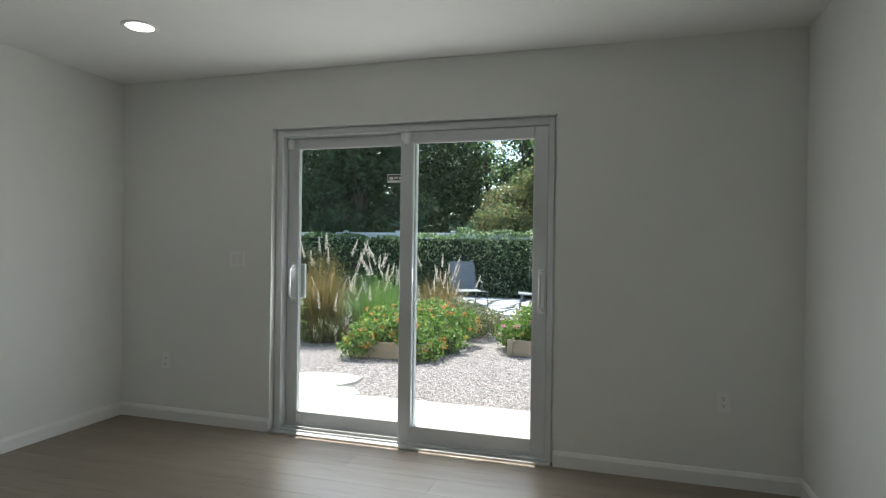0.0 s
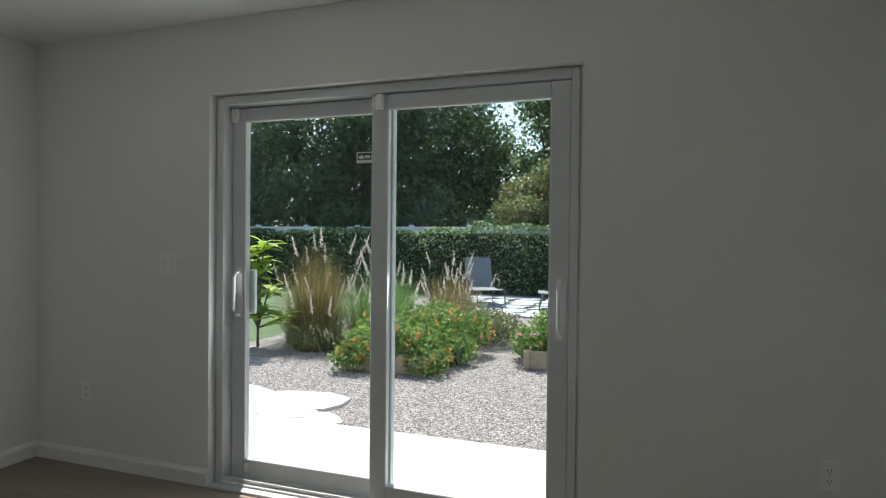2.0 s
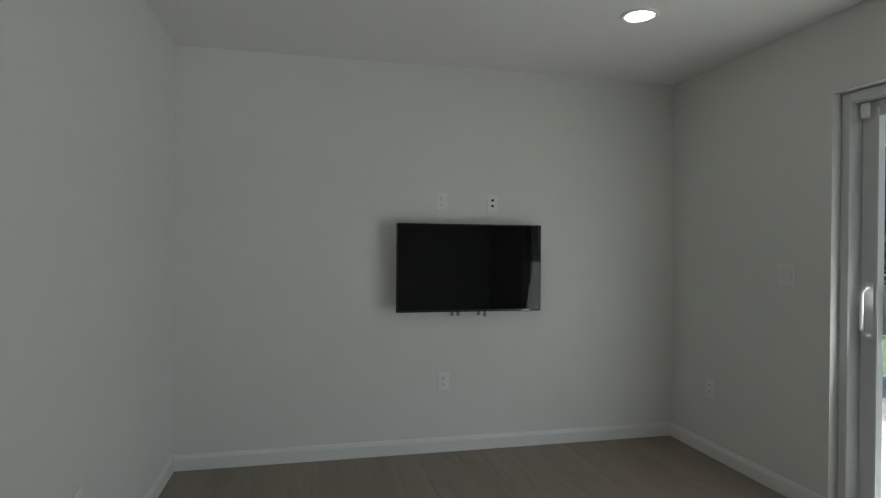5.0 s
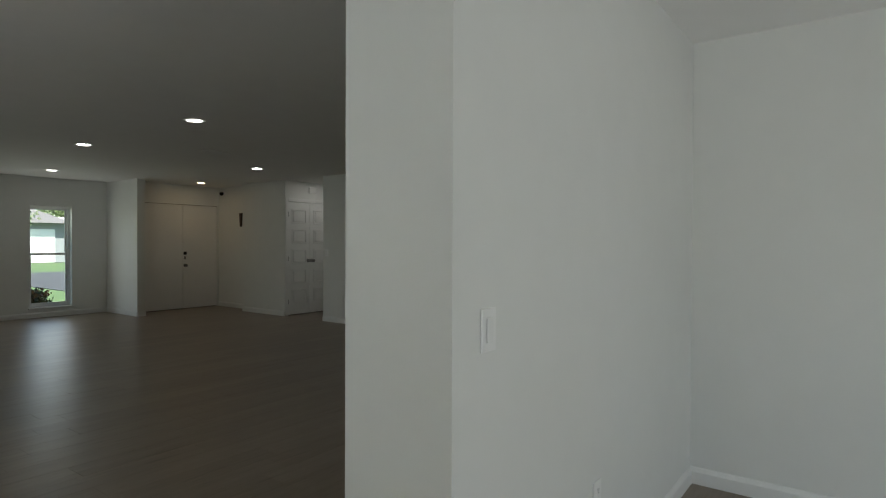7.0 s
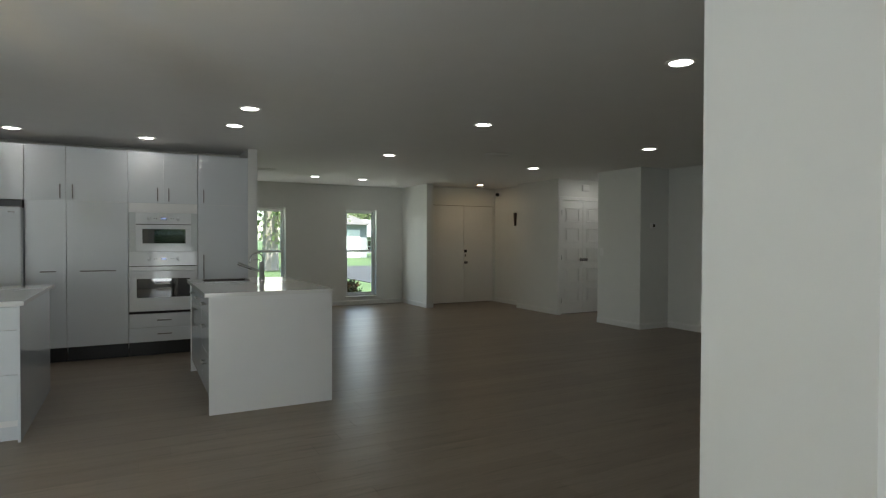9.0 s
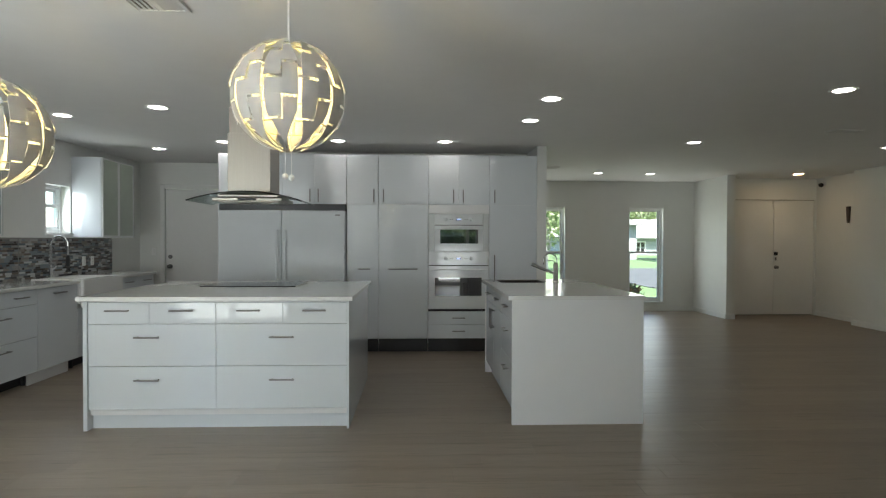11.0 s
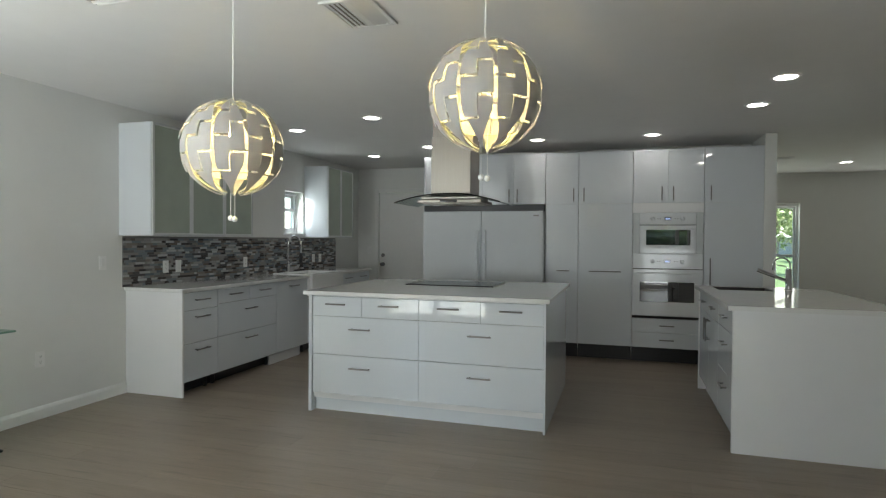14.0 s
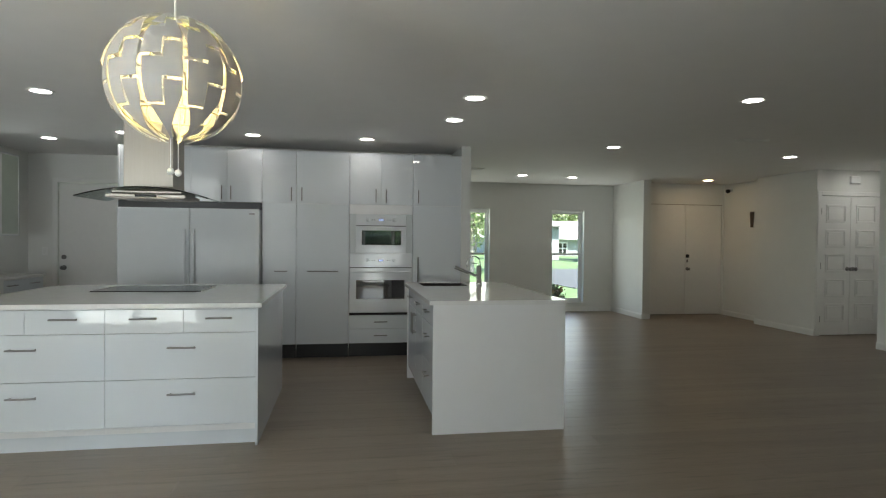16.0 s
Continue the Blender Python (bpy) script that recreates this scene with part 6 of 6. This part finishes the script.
solid("kerb_near", box(-60, -20.7, GZ - 0.06, -4.8, -20.55, GZ + 0.02, bev=0.01), M_DRIVE)


def house(x0, y0, x1, y1, label):
    t = thing("house", ((x0 + x1) / 2, (y0 + y1) / 2, GZ), label, "house")
    part("wall", box(x0, y0, GZ, x1, y1, 2.7), M_STUCCO, t)
    rf = bmesh.new()
    o = 0.7
    lo = [rf.verts.new(p) for p in ((x0 - o, y0 - o, 2.65), (x1 + o, y0 - o, 2.65), (x1 + o, y1 + o, 2.65), (x0 - o, y1 + o, 2.65))]
    hi = [rf.verts.new(p) for p in ((x0 + 3, (y0 + y1) / 2, 4.5), (x1 - 3, (y0 + y1) / 2, 4.5))]
    for q in ((lo[0], lo[1], hi[1], hi[0]), (lo[1], lo[2], hi[1]), (lo[2], lo[3], hi[0], hi[1]), (lo[3], lo[0], hi[0]), (lo[3], lo[2], lo[1], lo[0])):
        rf.faces.new(q)
    part("roof", rf, M_WHITEROOF, t)
    part("fascia", box(x0 - o, y1 + o - 0.04, 2.5, x1 + o, y1 + o, 2.72), M_TRIM, t)
    k = x0 + 1.5
    while k < x1 - 1.8:
        w = part("window", box(k - 0.06, y1, 0.9, k + 1.46, y1 + 0.05, 2.16), M_TRIM, t)
        for c in range(3):
            for rw in range(2):
                part("pane", box(k + 0.04 + c * 0.46, y1 + 0.05, 0.98 + rw * 0.57, k + 0.44 + c * 0.46, y1 + 0.06, 1.5 + rw * 0.57), M_BLACKGLASS, w)
        k += 3.1
    return t


far = house(-31, -70, -13, -60, "single-storey pale house with a white hip roof across the street")
far.location.z -= 0.9
h2 = thing("garage", (-11, -46.5, GZ), "pale garage wing of the house across the street", "house")
part("wall", box(-14.0, -50, GZ, -9.9, -46.0, 2.55), M_STUCCO, h2)
rf = bmesh.new()
lo = [rf.verts.new(p) for p in ((-14.5, -50, 2.5), (-9.3, -50, 2.5), (-9.3, -45.4, 2.5), (-14.5, -45.4, 2.5))]
hi = [rf.verts.new(p) for p in ((-11.9, -50, 3.7), (-11.9, -47.4, 3.7))]
for q in ((lo[1], lo[2], hi[1], hi[0]), (lo[2], lo[3], hi[1]), (lo[3], lo[0], hi[0], hi[1]), (lo[0], lo[1], hi[0]), (lo[3], lo[2], lo[1], lo[0])):
    rf.faces.new(q)
part("roof", rf, M_ROOF, h2)
part("garage_door", box(-13.4, -46.0, GZ, -10.6, -45.95, 2.1, bev=0.01), M_TRIM, h2)
for k, (x, y, h, r, tr) in enumerate(((-3.3, -30, 9.0, 3.2, 0.4), (3.5, -27, 9, 4.5, 0.35), (-19, -43, 9, 4.5, 0.35), (-30, -44, 10, 5, 0.35), (-2, -52, 11, 5.5, 0.4), (-14, -76, 12, 6, 0.4), (-25, -76, 12, 6.5, 0.4), (8, -48, 11, 5.5, 0.4))):
    tree(x, y, h, r, 9000 if k else 5500, L_PALE if k in (0, 5, 6) else L_OLIVE if k == 1 else L_MID, 0.14 if k < 2 else 0.24, "broad shade tree in the front yard" if k < 2 else "shade tree along the street", 18, 50 + k, 0.2 if k == 0 else 0.3, tr, M_PALEBARK)
L_CROTON = leaf_mat("croton_leaf", [(0.10, 0.08, 0.03), (0.2, 0.07, 0.04), (0.06, 0.08, 0.03), (0.3, 0.14, 0.05)], 0.3)
bush("croton_shrub", [(-2.15, -15.3, 0.18, 0.26, 0.9), (-1.9, -15.4, 0.24, 0.28, 0.9)], 900, 0.05, L_CROTON, "low red and green croton below the front window", "shrub")
bush("croton_shrub", [(-0.2, -15.6, 0.2, 0.3, 0.9), (0.15, -15.5, 0.16, 0.28, 0.9)], 900, 0.05, L_YELLOW, "low yellow-green shrub below the front window", "shrub")

# ---- floor planks, laid along the house ----
def plank_mat(name, per_object):
    m = mat(name, (0.256, 0.208, 0.162), 0.37, spec=0.38, vary=0.17, scale=9, bump=0.06, bump_scale=30, stretch=(0.25, 5, 1))
    n, ln = m.node_tree.nodes, m.node_tree.links.new
    src = n.new("ShaderNodeObjectInfo").outputs["Random"] if per_object else n.new("ShaderNodeNewGeometry").outputs["Random Per Island"]
    mr = n.new("ShaderNodeMapRange")
    mr.inputs["To Min"].default_value, mr.inputs["To Max"].default_value = 0.94, 1.06
    ln(src, mr.inputs["Value"])
    b = n["Principled BSDF"]
    old = b.inputs["Base Color"].links[0].from_socket
    sc = n.new("ShaderNodeVectorMath")
    sc.operation = "SCALE"
    ln(old, sc.inputs[0])
    ln(mr.outputs[0], sc.inputs["Scale"])
    # short dark grain marks, stretched along the boards
    geo, mp, grain, mark, dark = (n.new("ShaderNodeNewGeometry"), n.new("ShaderNodeMapping"), n.new("ShaderNodeTexNoise"), n.new("ShaderNodeMapRange"), n.new("ShaderNodeVectorMath"))
    mp.inputs["Scale"].default_value = (2.2, 26.0, 1.0)
    ln(geo.outputs["Position"], mp.inputs["Vector"])
    ln(mp.outputs[0], grain.inputs["Vector"])
    grain.inputs["Scale"].default_value, grain.inputs["Detail"].default_value = 1.0, 4.0
    ln(grain.outputs["Fac"], mark.inputs["Value"])
    mark.inputs["From Min"].default_value, mark.inputs["From Max"].default_value = 0.58, 0.74
    mark.inputs["To Min"].default_value, mark.inputs["To Max"].default_value = 1.0, 0.74
    dark.operation = "SCALE"
    ln(sc.outputs[0], dark.inputs[0])
    ln(mark.outputs[0], dark.inputs["Scale"])
    ln(dark.outputs[0], b.inputs["Base Color"])
    return m


M_PLANK, M_PLANKS = plank_mat("floor_plank", True), plank_mat("floor_planks", False)
floor = new("floor")
tagged(floor, "taupe wood-look plank floor", "floor", kind="structure")
PL, PW, PG = 1.2, 0.2, 0.0007
one = finish("plank", box(-PL / 2 + PG, -PW / 2 + PG, -0.002, PL / 2 - PG, PW / 2 - PG, 0.0), M_PLANK)
rest = bmesh.new()
rng = random.Random(21)
count = 0
for row in range(70):
    y0 = -14.0 + PW * row
    ym = y0 + PW / 2
    lo, hi = (-1.3, 3.18) if ym > -2.5 else (-1.3, 6.42) if ym > -3.3 else (-6.12, 6.42)
    x = -6.2 - rng.random() * PL
    while x < hi:
        a, b = max(x, lo), min(x + PL, hi)
        whole = b - a > PL - 1e-6
        if b - a > 0.02:
            if whole and -8.2 < ym < -0.2 and -1.3 < a and b < 5.9 and count < 300:
                ob = new("plank", one)
                ob.parent, ob.location = floor, ((a + b) / 2, ym, 0)
                count += 1
            else:
                bx(rest, a + PG, y0 + PG, -0.002, b - PG, y0 + PW - PG, 0.0)
        x += PL
ob = new("planks", finish("planks", rest, M_PLANKS))
ob.parent = floor
ob["kind"] = "stuff"
